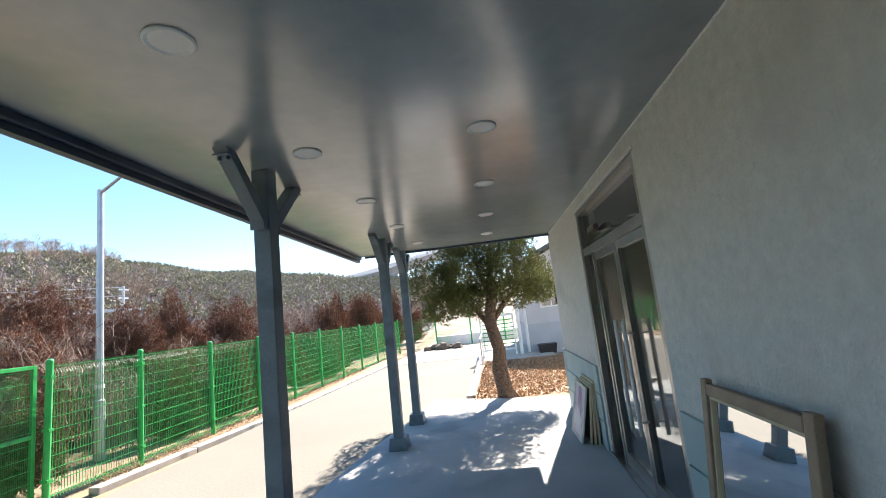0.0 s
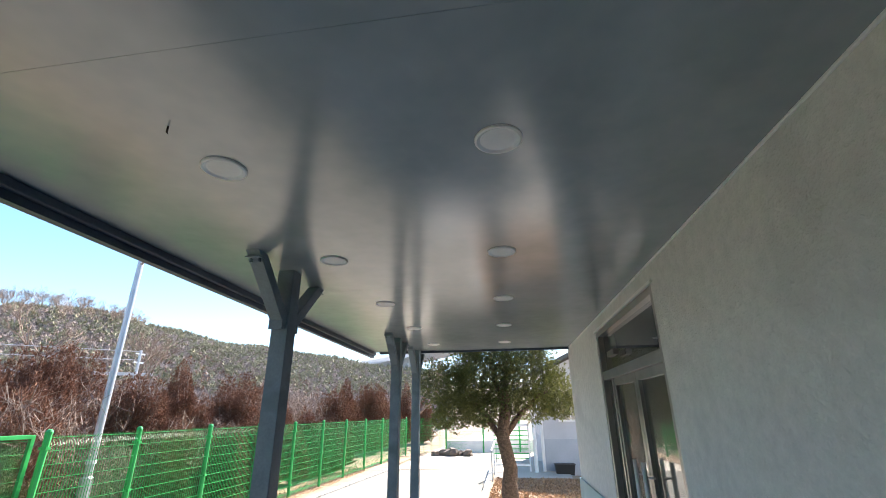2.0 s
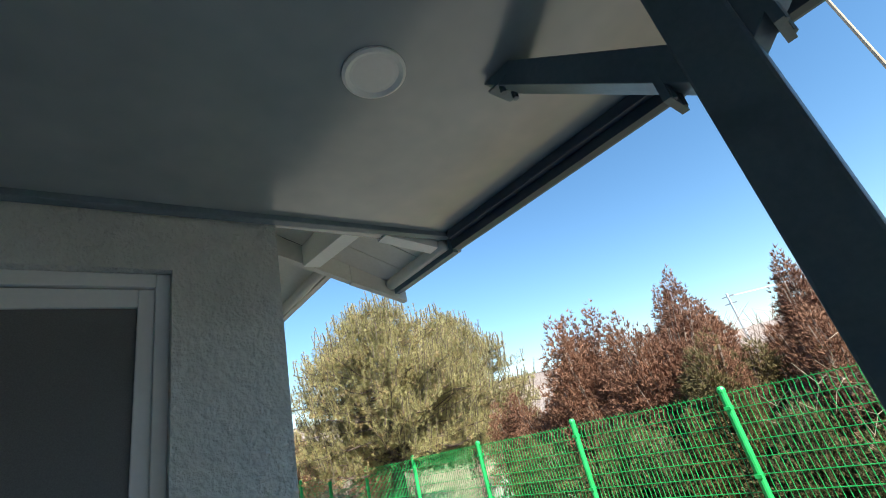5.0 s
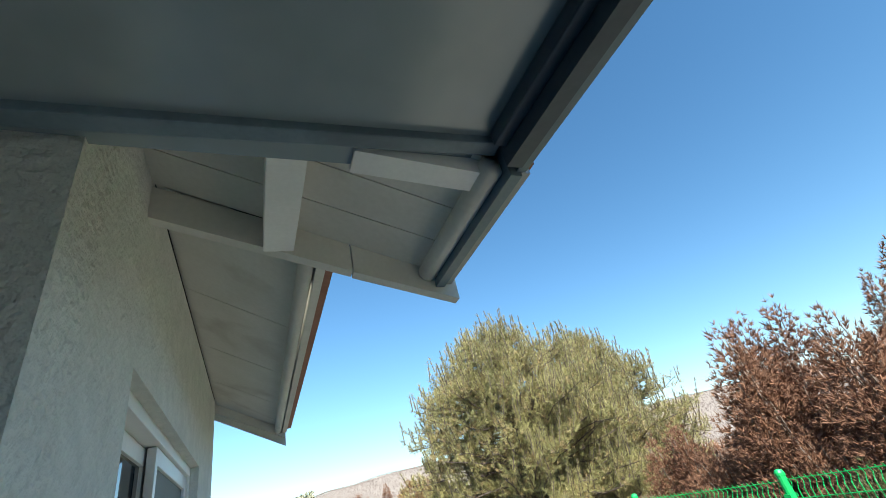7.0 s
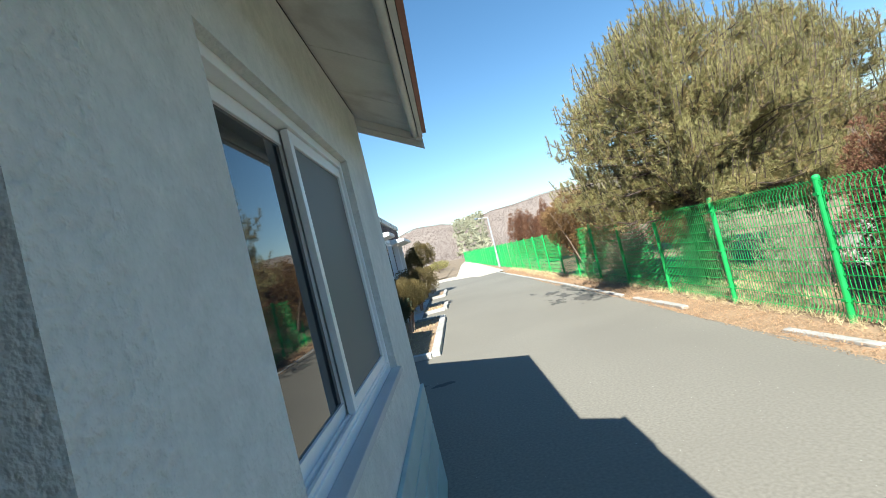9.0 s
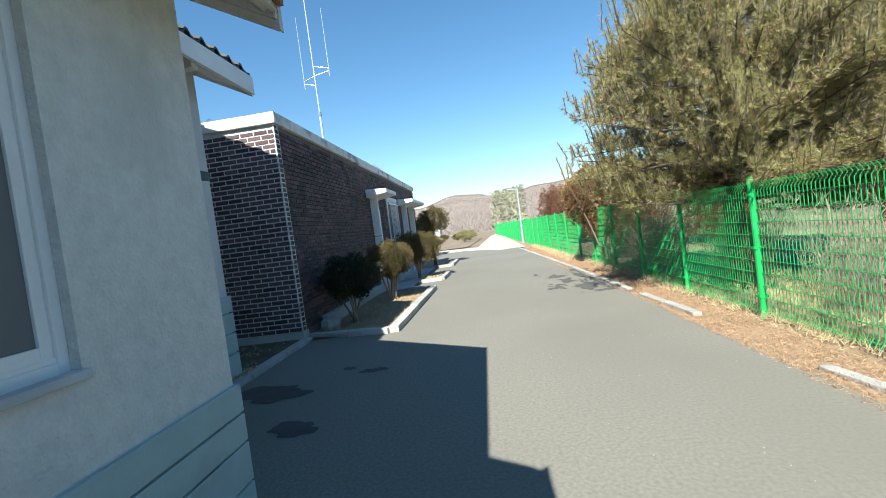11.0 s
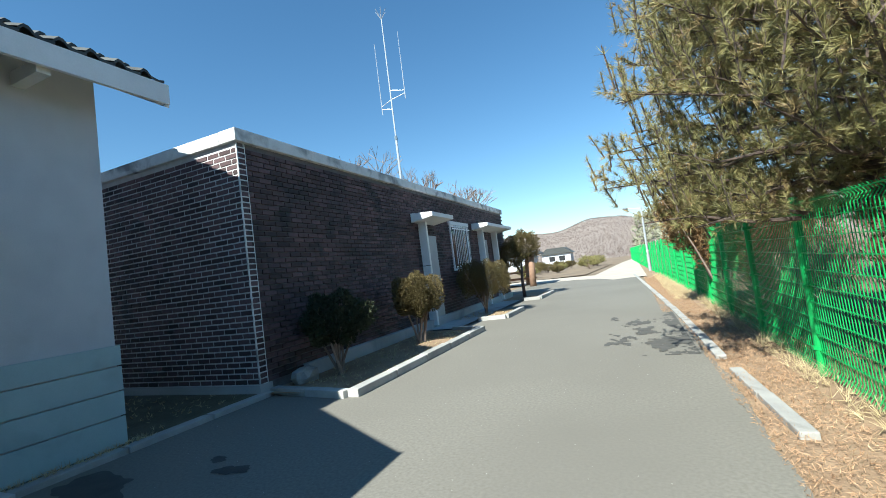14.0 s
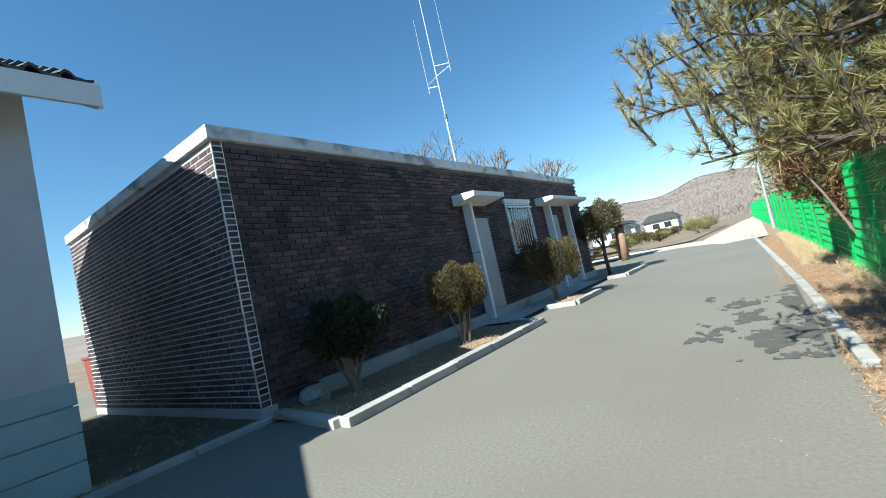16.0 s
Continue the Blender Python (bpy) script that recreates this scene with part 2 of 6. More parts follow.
WALLSIDE = PORCH @ Matrix(((1, -0.0192, 0, 0.127), (0, 1, 0, 0), (0, 0, 1, 0), (0, 0, 0, 1)))
HOUSE = PORCH @ Matrix.Translation((-0.65, 0, 0))
GRID = [LANE]


def on_porch(x, y):
    p = PORCH @ Vector((x, y, 0))
    return p.x, p.y


class Shape:
    """Collects corners and faces of one mesh."""
    def __init__(self):
        self.v, self.f = [], []

    def add(self, verts, faces):
        k = len(self.v)
        self.v.extend(tuple(p) for p in verts)
        self.f.extend(tuple(i + k for i in q) for q in faces)
        return self

    def box(self, x0, x1, y0, y1, z0, z1):
        return self.add([(x, y, z) for z in (z0, z1) for y in (y0, y1) for x in (x0, x1)],
                        [(0, 2, 3, 1), (4, 5, 7, 6), (0, 1, 5, 4), (1, 3, 7, 5), (3, 2, 6, 7), (2, 0, 4, 6)])

    def prism(self, outline, axis, a, b):
        """An outline of two coordinates drawn out along an axis ('x', 'y' or 'z')."""
        put = {"x": lambda p, c: (c, p[0], p[1]), "y": lambda p, c: (p[0], c, p[1]), "z": lambda p, c: (p[0], p[1], c)}[axis]
        n = len(outline)
        return self.add([put(p, a) for p in outline] + [put(p, b) for p in outline],
                        [tuple(range(n))[::-1], tuple(range(n, 2 * n))] + [(i, (i + 1) % n, n + (i + 1) % n, n + i) for i in range(n)])

    def tube(self, points, radii, sides=8):
        pts = [Vector(p) for p in points]
        rings = []
        for i, p in enumerate(pts):
            d = (pts[min(i + 1, len(pts) - 1)] - pts[max(i - 1, 0)]).normalized()
            u = d.cross(Vector((0.31, 0.17, 0.94)) if abs(d.z) < 0.8 else Vector((1, 0.1, 0))).normalized()
            w = d.cross(u)
            rings += [p + radii[i] * (math.cos(a) * u + math.sin(a) * w) for a in [2 * math.pi * k / sides for k in range(sides)]]
        faces = [(i * sides + k, i * sides + (k + 1) % sides, (i + 1) * sides + (k + 1) % sides, (i + 1) * sides + k) for i in range(len(pts) - 1) for k in range(sides)]
        if sides > 3:
            faces += [tuple(range(sides))[::-1], tuple(range(len(rings) - sides, len(rings)))]
        return self.add(rings, faces)

    def disc(self, x, y, rings, sides=24):
        """A turned body about the upright line at x, y: rings of (radius, z)."""
        k = len(self.v)
        for r, z in rings:
            self.v += [(x + r * math.cos(2 * math.pi * i / sides), y + r * math.sin(2 * math.pi * i / sides), z) for i in range(sides)]
        for j in range(len(rings) - 1):
            self.f += [(k + j * sides + i, k + j * sides + (i + 1) % sides, k + (j + 1) * sides + (i + 1) % sides, k + (j + 1) * sides + i) for i in range(sides)]
        self.f += [tuple(k + i for i in range(sides))[::-1], tuple(k + (len(rings) - 1) * sides + i for i in range(sides))]
        return self

    def mesh(self, name, mat, smooth=False, bevel=0.0):
        me = bpy.data.meshes.new(name)
        me.from_pydata([GRID[0] @ Vector(p) for p in self.v], [], self.f)
        if bevel:
            bm = bmesh.new()
            bm.from_mesh(me)
            bmesh.ops.recalc_face_normals(bm, faces=bm.faces)
            bmesh.ops.bevel(bm, geom=[e for e in bm.edges if len(e.link_faces) == 2 and e.calc_face_angle() > 0.5], offset=bevel, segments=2, affect="EDGES", profile=0.6)
            bm.to_mesh(me)
            bm.free()
        if smooth:
            me.polygons.foreach_set("use_smooth", [True] * len(me.polygons))
        me.materials.append(mat)
        me.update()
        return me


def part(name, shape, mat, parent=None, label="", smooth=False, bevel=0.0):
    """One mesh object, under a thing or a part if one is given."""
    data = shape if isinstance(shape, bpy.types.Mesh) else shape.mesh(name, mat, smooth, bevel)
    ob = new(name, data)
    if parent is not None:
        ob.parent = parent
        ob.matrix_parent_inverse = parent.matrix_basis.inverted()
    return tagged(ob, label)


def thing(name, label, category, at=(0, 0, 0), group="", kind=""):
    """An Empty at the base of a thing, to hold its parts."""
    ob = new(name)
    ob.empty_display_size = 0.1
    ob.location = GRID[0] @ Vector(at)
    return tagged(ob, label, category, group, kind)


def structure(name, shape, mat, label="", category="", bevel=0.0, smooth=False):
    return tagged(part(name, shape, mat, None, "", smooth, bevel), label, category, "", "structure")


def box(*a):
    return Shape().box(*a)


# ---- ground, road and kerbs ----
WEST = -5.04          # the fence line
FLOOR, CEILING = 0.12, 2.745


def sheet(outline, z, step=None):
    s = Shape()
    s.add([(x, y, z) for x, y in outline], [tuple(range(len(outline)))])
    return s


structure("ground", sheet([(-1500, -1500), (1500, -1500), (1500, 1500), (-1500, 1500)], -0.05), FIELD, "dry brown winter ground reaching the hills", "ground")
rnd = random.Random(4)
edge = []
y = -31.0
while y < 16.0:
    base = -4.27 + 0.042 * (-14 - y) if y < -14 else -4.31 if y < 4 else -4.31 + 0.035 * (y - 4)
    rough_edge = 0.07 if -12 < y < 6 else 0.03
    wave = 0.9 * noise.noise((y * 0.8, 0.3, 0.0)) + 0.4 * noise.noise((y * 4.0, 5.1, 0.0)) + rnd.uniform(-0.12, 0.12)
    edge.append((base + rough_edge * wave, y))
    y += rnd.uniform(0.04, 0.08) if -12 < y < 6 else rnd.uniform(0.10, 0.22)
road = Shape()
for (xa, ya), (xb, yb) in zip(edge, edge[1:]):
    road.add([(xa, ya, 0), (2.2, ya, 0), (2.2, yb, 0), (xb, yb, 0), (xa, ya, -0.06), (xb, yb, -0.06)], [(0, 1, 2, 3), (4, 0, 3, 5)])
structure("road", road, ASPHALT, "worn grey asphalt lane beside the fence", "road")
structure("pavement", sheet([(-3.8, 16.0), (2.4, 16.0), (3.0, 45), (-3.4, 45)], 0.004), SANDY, "pale sandy concrete yard beyond the lane", "pavement")
structure("pavement_2", sheet([(-4.2, -27.1), (-3.4, -27.1), (-2.7, -26.8), (-2.2, -28.4), (-0.6, -30.4), (3.0, -30.9), (6.0, -34), (3.0, -36), (-1.4, -33.5), (-2.6, -60), (-4.2, -80)], 0.004), SANDY, "pale concrete path running on past the lane", "pavement")
structure("verge", sheet([(-5.4, -80), (-4.0, -80), (-4.05, 24), (-5.4, 24)], -0.026), SOIL, "bare soil strip under the fence", "ground")

GRID[0] = PORCH
slab = Shape().prism([(-1.52, -1.50), (1.66, -1.50), (1.60, 8.15), (1.1, 8.3), (-0.28, 8.75), (-0.88, 8.95), (-1.07, 7.41), (-1.31, 6.0), (-1.50, 4.4)], "z", -0.05, FLOOR)
structure("porch_floor", slab, CONCRETE, "pale concrete porch slab with leaf shadows", "floor", bevel=0.012)
GRID[0] = LANE
structure("step_slab", box(0.66, 1.12, -6.2, -4.42, -0.03, 0.10), CONCRETE, "low concrete step before the side door", "step", bevel=0.01)


def kerb_run(points, width, height, length, label, base=-0.04):
    """Kerb stones laid end to end along a line of points."""
    run = thing("kerb", label, "kerb", (*points[0], 0), kind="structure")
    for (xa, ya), (xb, yb) in zip(points, points[1:]):
        d = math.hypot(xb - xa, yb - ya)
        n = max(1, round(d / length))
        for k in range(n):
            stone = Shape().box(-d / n / 2 + 0.006, d / n / 2 - 0.006, -width / 2, width / 2, base, height + rnd.uniform(-0.008, 0.008)).mesh("kerb_stone", KERB, bevel=0.012)
            ob = part("kerb_stone", stone, KERB, run)
            f = (k + 0.5) / n
            ob.matrix_basis = pose(xa + (xb - xa) * f, ya + (yb - ya) * f, 0, 0, 0, math.degrees(math.atan2(yb - ya, xb - xa)) + rnd.uniform(-0.6, 0.6))
    return run


kerb_run([(0.95, -8.98), (-0.40, -8.76)], 0.13, 0.09, 0.75, "pale concrete kerb edging a planting bed")
kerb_run([(-0.47, -8.76), (-0.56, -13.3)], 0.16, 0.10, 1.0, "pale concrete kerb edging a planting bed")
kerb_run([(-0.56, -13.3), (0.2, -13.6)], 0.13, 0.09, 0.75, "pale concrete kerb edging a planting bed")
kerb_run([(0.1, -15.0), (-0.6, -15.1), (-0.66, -16.6)], 0.14, 0.10, 0.9, "pale concrete kerb edging a planting bed")
kerb_run([(0.0, -19.7), (-0.55, -19.8), (-0.6, -22.3)], 0.14, 0.10, 0.9, "pale concrete kerb edging a planting bed")
kerb_run([(0.95, -6.2), (0.93, -8.9)], 0.15, 0.06, 1.0, "grey concrete kerb beside the building")
kerb_run([(-4.50, -7.9), (-4.42, -9.6)], 0.11, 0.022, 0.85, "worn pale kerb stones along the fence")
kerb_run([(-4.39, -10.1), (-4.33, -13.0), (-4.20, -16.4), (-3.78, -26.8), (-3.65, -30.0)], 0.11, 0.022, 1.4, "worn pale kerb stones along the fence")
kerb_run([(-4.60, -4.9), (-4.50, -5.9)], 0.10, 0.012, 1.3, "worn pale kerb stones along the fence")
kerb_run([on_porch(*p) for p in ((-4.70, 5.6), (-4.34, 8.7), (-3.86, 17.7))], 0.16, 0.05, 1.5, "pale concrete kerb along the lane")
kerb_run([on_porch(*p) for p in ((-0.2, 8.85), (-0.22, 12.2), (-0.34, 15.8))], 0.16, 0.14, 1.0, "pale concrete kerb round a tree bed")
structure("bed_soil", sheet([(-0.5, -8.8), (1.0, -8.8), (1.0, -13.5), (-0.52, -13.3)], 0.045), SOIL, "dark soil of a planting bed", "ground")
structure("bed_soil_2", sheet([(-0.6, -15.1), (1.0, -15.1), (1.0, -16.7), (-0.62, -16.7)], 0.045), SOIL, "dark soil of a planting bed", "ground")
structure("bed_soil_3", sheet([(-0.52, -19.8), (1.0, -19.8), (1.0, -24), (-0.58, -22.4)], 0.045), SOIL, "dark soil of a planting bed", "ground")
structure("bed_soil_4", sheet([(0.98, -5.95), (6.6, -5.95), (6.6, -8.8), (0.98, -8.8)], 0.05), MOSS, "dark mossy soil between two buildings", "ground")
GRID[0] = PORCH
structure("bed_soil_5", sheet([(-0.2, 8.75), (1.2, 8.1), (9.0, 8.1), (9.0, 15.0), (-0.32, 15.0)], 0.10), SOIL, "soil strewn with dry leaves", "ground")
GRID[0] = LANE
structure("side_walk", sheet([(1.0, -13.6), (0.1, -13.6), (0.1, -19.7), (1.0, -19.7)], 0.05), CONCRETE, "concrete strip before the doors", "pavement")
structure("plinth_strip", box(0.86, 1.0, -21.6, -9.6, 0.0, 0.24), CONCRETE, "low concrete footing along the brick wall", "kerb", bevel=0.01)

# ---- the long rendered building ----
SLOPE = 0.53


def roof_z(x):
    return 2.70 + SLOPE * (x + 1.13)


def wall_with_hole(axis, at, thick, a, b, z0, z1, hole=None):
    """A wall along y (axis 'x') or along x (axis 'y') with one opening (a, b, z0, z1)."""
    s = Shape()
    def slab_of(p, q, lo, hi):
        if q - p > 1e-4 and hi - lo > 1e-4:
            s.box(at, at + thick, p, q, lo, hi) if axis == "x" else s.box(p, q, at, at + thick, lo, hi)
    if hole is None:
        slab_of(a, b, z0, z1)
    else:
        ha, hb, h0, h1 = hole
        slab_of(a, ha, z0, z1), slab_of(hb, b, z0, z1), slab_of(ha, hb, z0, h0), slab_of(ha, hb, h1, z1)
    return s


GRID[0] = WALLSIDE
structure("wall_west", wall_with_hole("x", 1.44, 0.2, -1.40, 7.45, 0.0, 3.6, (3.37, 5.28, 0.12, 2.61)), STUCCO, "rough off-white stucco porch wall", "wall")
GRID[0] = WING
structure("wall_wing_north", wall_with_hole("y", -1.82, 0.2, -0.52, 1.68, 0.0, 3.0, (-0.13, 1.15, 1.02, 2.53)), ROUGHCAST, "rough off-white stucco end wall of the wing", "wall")
structure("wall_wing_west", wall_with_hole("x", -0.52, 0.2, -5.06, -1.82, 0.0, 3.06, (-4.12, -2.26, 1.18, 2.50)), STUCCO, "pale stucco wing wall facing the lane", "wall")
structure("wall_wing_south", box(-0.32, 1.5, -5.06, -4.86, 0.0, 3.06), SMOOTH, "smooth pale wing wall", "wall")
GRID[0] = LANE
structure("wall_side", wall_with_hole("x", 1.1, 0.2, -7.18, -4.38, 0.0, 3.78, (-5.72, -4.92, 0.14, 2.15)), SMOOTH, "smooth bluish white wall beside the brick block", "wall")
structure("wall_south", Shape().prism([(1.3, 0), (6.6, 0), (6.6, 3.75), (3.95, 5.20), (1.3, 3.78)], "y", -7.18, -6.98), SMOOTH, "smooth white gable wall", "wall")
structure("wall_east", box(6.4, 6.6, -6.98, 6.80, 0.0, 3.75), SMOOTH, "plain rear wall", "wall")
structure("wall_north", Shape().prism([(1.64, 0), (6.6, 0), (6.6, 3.75), (3.95, 5.20), (1.64, 3.9)], "y", 6.80, 6.90), STUCCO, "stucco gable wall", "wall")
structure("room_floor", box(1.45, 6.4, -6.98, 6.80, 0.0, 0.11), CONCRETE, "dim room floor behind the glass", "floor")
structure("room_ceiling", box(1.45, 6.4, -6.98, 6.80, 2.56, 2.62), DARK, "room ceiling with dimness painted near-black", "ceiling")
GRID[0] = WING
structure("wing_ceiling", box(-0.32, 1.42, -4.86, -1.82, 2.70, 2.715), DARK, "wing ceiling with dimness painted near-black", "ceiling")
structure("room_partition", box(1.34, 1.42, -4.86, -1.82, 0.0, 2.72), DARK, "inner wall of the wing with dimness painted near-black", "wall")
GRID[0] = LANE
structure("room_partition_2", box(3.2, 3.3, 1.0, 7.2, 0.0, 2.72), DARK, "inner wall behind the glass door with dimness painted near-black", "wall")


def dado(axis, at, proud, spans, z1, grooves):
    """A painted skirt that stands proud of a wall, with sunk joint lines."""
    s = Shape()
    levels = [0.0] + [v for g in grooves for v in (g - 0.006, g + 0.006)] + [z1]
    for a, b in spans:
        for k in range(0, len(levels), 2):
            lo, hi = levels[k], levels[k + 1]
            if axis == "x":
                s.box(at - proud, at, a, b, lo, hi)
            else:
                s.box(a, b, at, at + proud, lo, hi)
    return s


GRID[0] = WALLSIDE
tagged(structure("dado", dado("x", 1.44, 0.025, [(-1.36, 3.30), (5.36, 7.47)], 0.97, [0.40, 0.68]), DADO, "pale aqua painted wall skirt with joints", "dado", bevel=0.006))
GRID[0] = WING
tagged(structure("dado_2", dado("x", -0.52, 0.03, [(-5.09, -1.59)], 0.82, [0.28, 0.50, 0.66]), DADO, "pale aqua painted wall skirt with joints", "dado", bevel=0.006))
tagged(structure("dado_3", dado("y", -1.62, 0.03, [(-0.52, 1.41)], 0.82, [0.28, 0.50, 0.66]), DADO, "pale aqua painted wall skirt with joints", "dado", bevel=0.006))
GRID[0] = LANE
tagged(structure("dado_4", dado("x", 1.1, 0.03, [(-7.21, -5.76)], 1.0, [0.32, 0.56, 0.80]), DADO, "pale aqua painted wall skirt with joints", "dado", bevel=0.006))
GRID[0] = WING
tagged(structure("dado_5", dado("y", -5.06 - 0.03, 0.03, [(-0.52, 1.06)], 0.82, [0.28, 0.50, 0.66]), DADO, "pale aqua painted wall skirt with joints", "dado", bevel=0.006))

GRID[0] = LANE
roof = thing("roof", "low gable roof with dark tiles over the long building", "roof", (3.95, 0, 4.9), kind="structure")
for y0, y1, xe in ((-7.62, -4.53, 0.68), (-4.53, -1.99, -1.13), (-1.99, -1.44, -1.46), (-1.44, 7.0, 1.05)):
    lift = 0.14 if xe < -1.2 else 0.05 if xe < 0 else 0.0
    part("roof_slab", Shape().prism([(xe, roof_z(xe) - 0.05 + lift), (3.95, roof_z(3.95) - 0.05), (3.95, roof_z(3.95)), (xe, roof_z(xe) - 0.01 + lift)], "y", y0, y1), TILE, roof)
part("roof_slab", Shape().prism([(3.95, roof_z(3.95) - 0.05), (7.05, roof_z(0.85) - 0.05), (7.05, roof_z(0.85)), (3.95, roof_z(3.95))], "y", -7.62, 7.0), TILE, roof)
tiles = Shape()


def roof_tile(s, xe, yc, w, courses):
    """Pan tiles climbing from the eave: each a bent plate with a raised roll, lapping the one above."""
    for c in range(courses):
        xa = xe - 0.05 + c * 0.28
        za, zb = roof_z(xa) + 0.075, roof_z(xa + 0.31) + 0.03
        prof = [(-0.5, 0.0), (-0.25, -0.015), (0.05, 0.0), (0.2, 0.045), (0.34, 0.055), (0.5, 0.015)]
        top = [(xa, yc + p * w, za + h) for p, h in prof] + [(xa + 0.31, yc + p * w, zb + h) for p, h in prof]
        low = [(x, y, z - 0.03) for x, y, z in top]
        n = len(prof)
        s.add(top + low, [(i, i + 1, n + i + 1, n + i) for i in range(n - 1)] + [(i + 1, i, 2 * n + i, 2 * n + i + 1) for i in range(n - 1)])


ty = -7.6
while ty < -4.55:
    tl = Shape()
    roof_tile(tl, 0.68, ty + 0.12, 0.25, 8)
    part("roof_tile", tl, TILE, roof)
    ty += 0.24
barge = Shape().prism([(0.64, roof_z(0.64) - 0.22), (3.95, roof_z(3.95) - 0.22), (3.95, roof_z(3.95) - 0.02), (0.64, roof_z(0.64) - 0.02)], "y", -7.64, -7.60)
part("barge_board", barge, WHITE, roof, "white painted barge board")
part("fascia_board", box(0.62, 0.66, -7.64, -4.55, roof_z(0.66) - 0.20, roof_z(0.66) + 0.015), WHITE, roof, "white painted eave board")
part("soffit", Shape().prism([(0.66, roof_z(0.66) - 0.17), (1.1, roof_z(1.1) - 0.19), (1.1, roof_z(1.1) - 0.16), (0.66, roof_z(0.66) - 0.14)], "y", -7.60, -4.55), CREAM, roof)
part("rafter_end", box(0.68, 1.1, -6.62, -6.52, 3.40, 3.52), CREAM, roof)
part("barge_board", Shape().prism([(-1.12, 2.56), (0.66, 3.50), (0.66, 3.64), (-1.12, 2.70)], "y", -4.55, -4.51), CREAM, roof)

part("filler_board", Shape().prism([(-1.36, 2.72), (1.2, 2.72), (1.2, roof_z(1.2) - 0.04), (-1.36, roof_z(-1.36) + 0.08)], "y", -1.465, -1.445), CREAM, roof)

# eave along the wing
GRID[0] = WING
eave = thing("eave", "cream boarded eave along the wing wall", "eave", (-0.8, -3.6, 2.9), kind="structure")
yb = -5.165
for y1 in (-4.45, -3.72, -2.98, -2.2):
    part("soffit_board", Shape().prism([(-0.52, 3.075), (-1.03, 2.835), (-1.03, 2.86), (-0.52, 3.10)], "y", yb, y1 - 0.006), CREAM, eave)
    yb = y1
part("eave_moulding", Shape().tube([(-1.015, -5.15, 2.815), (-1.015, -2.21, 2.815)], [0.03, 0.03], 10), CREAM, eave, smooth=True)
part("fascia_board", box(-1.085, -1.05, -5.17, -2.2, 2.79, 2.90), CREAM, eave)
part("roof_edge", box(-1.125, -1.09, -5.19, -2.2, 2.82, 2.93), RUST, eave, "rust red metal roof edge")
part("end_board", Shape().prism([(-0.50, 3.02), (-1.07, 2.755), (-1.07, 2.86), (-0.50, 3.12)], "y", -5.20, -5.17), CREAM, eave)
# eave chunk beside the porch canopy
eave2 = thing("eave_corner", "cream boarded eave corner with a short beam", "eave", (-1.0, -1.9, 2.8), kind="structure")
for y0, y1 in ((-2.165, -1.985), (-1.98, -1.80), (-1.795, -1.56)):
    part("soffit_board", Shape().prism([(-0.52, 3.045), (-1.48, 2.715), (-1.48, 2.745), (-0.52, 3.075)], "y", y0, y1), CREAM, eave2)
part("beam", Shape().prism([(-1.56, 2.745), (-2.17, 2.80), (-2.17, 2.92), (-1.56, 2.90)], "x", -0.965, -0.865), WHITE, eave2, "white painted short beam", bevel=0.004)
part("tie_beam", Shape().prism([(-0.5, 2.83), (-0.87, 2.775), (-0.87, 2.90), (-0.5, 3.0)], "y", -1.64, -1.56), CREAM, eave2)
part("cross_board", Shape().prism([(-0.50, 2.925), (-1.16, 2.725), (-1.16, 2.83), (-0.50, 3.04)], "y", -2.21, -2.165), CREAM, eave2)
part("cross_board", Shape().prism([(-1.165, 2.72), (-1.55, 2.61), (-1.55, 2.72), (-1.165, 2.83)], "y", -2.21, -2.165), CREAM, eave2)
part("trim_beam", Shape().prism([(-1.07, 2.735), (-1.43, 2.695), (-1.43, 2.765), (-1.07, 2.815)], "y", -1.66, -1.58), WHITE, eave2)
part("eave_moulding", Shape().tube([(-1.44, -2.16, 2.71), (-1.44, -1.56, 2.71)], [0.035, 0.035], 10), CREAM, eave2, smooth=True)
part("fascia_board", box(-1.50, -1.465, -2.17, -1.53, 2.655, 2.80), STEEL, eave2, "blue-grey eave board")
part("edge_board", box(-1.53, -1.503, -2.17, -1.53, 2.665, 2.80), GREY, eave2)
part("roof_edge", box(-1.557, -1.533, -2.19, -1.53, 2.70, 2.81), RUST, eave2)

# ---- porch canopy ----
GRID[0] = PORCH


def wall_x(y):
    return 1.567 - 0.0192 * y


def edge_x(y, off=0.0):
    """The canopy's outer edge widens slightly towards the north."""
    return -1.345 - 0.0296 * (y + 1.33) - off


def edge_strip(a, b, y0, y1, z0, z1):
    return Shape().prism([(edge_x(y0, a), y0), (edge_x(y0, b), y0), (edge_x(y1, b), y1), (edge_x(y1, a), y1)], "z", z0, z1)


ceil = Shape()
for y0, y1 in ((-1.46, 1.20), (1.2012, 3.64), (3.6412, 6.08), (6.0812, 7.32)):
    ceil.prism([(edge_x(y0, 0.025), y0), (wall_x(y0), y0), (wall_x(y1), y1), (edge_x(y1, 0.025), y1)], "z", CEILING, CEILING + 0.03)
structure("ceiling", ceil, CEIL, "glossy grey painted porch ceiling", "ceiling")
top = Shape().prism([(edge_x(-1.34, 0.025), -1.34), (wall_x(-1.34), -1.34), (wall_x(7.34), 7.34), (edge_x(7.34, 0.025), 7.34)], "z", CEILING + 0.03, 2.82)
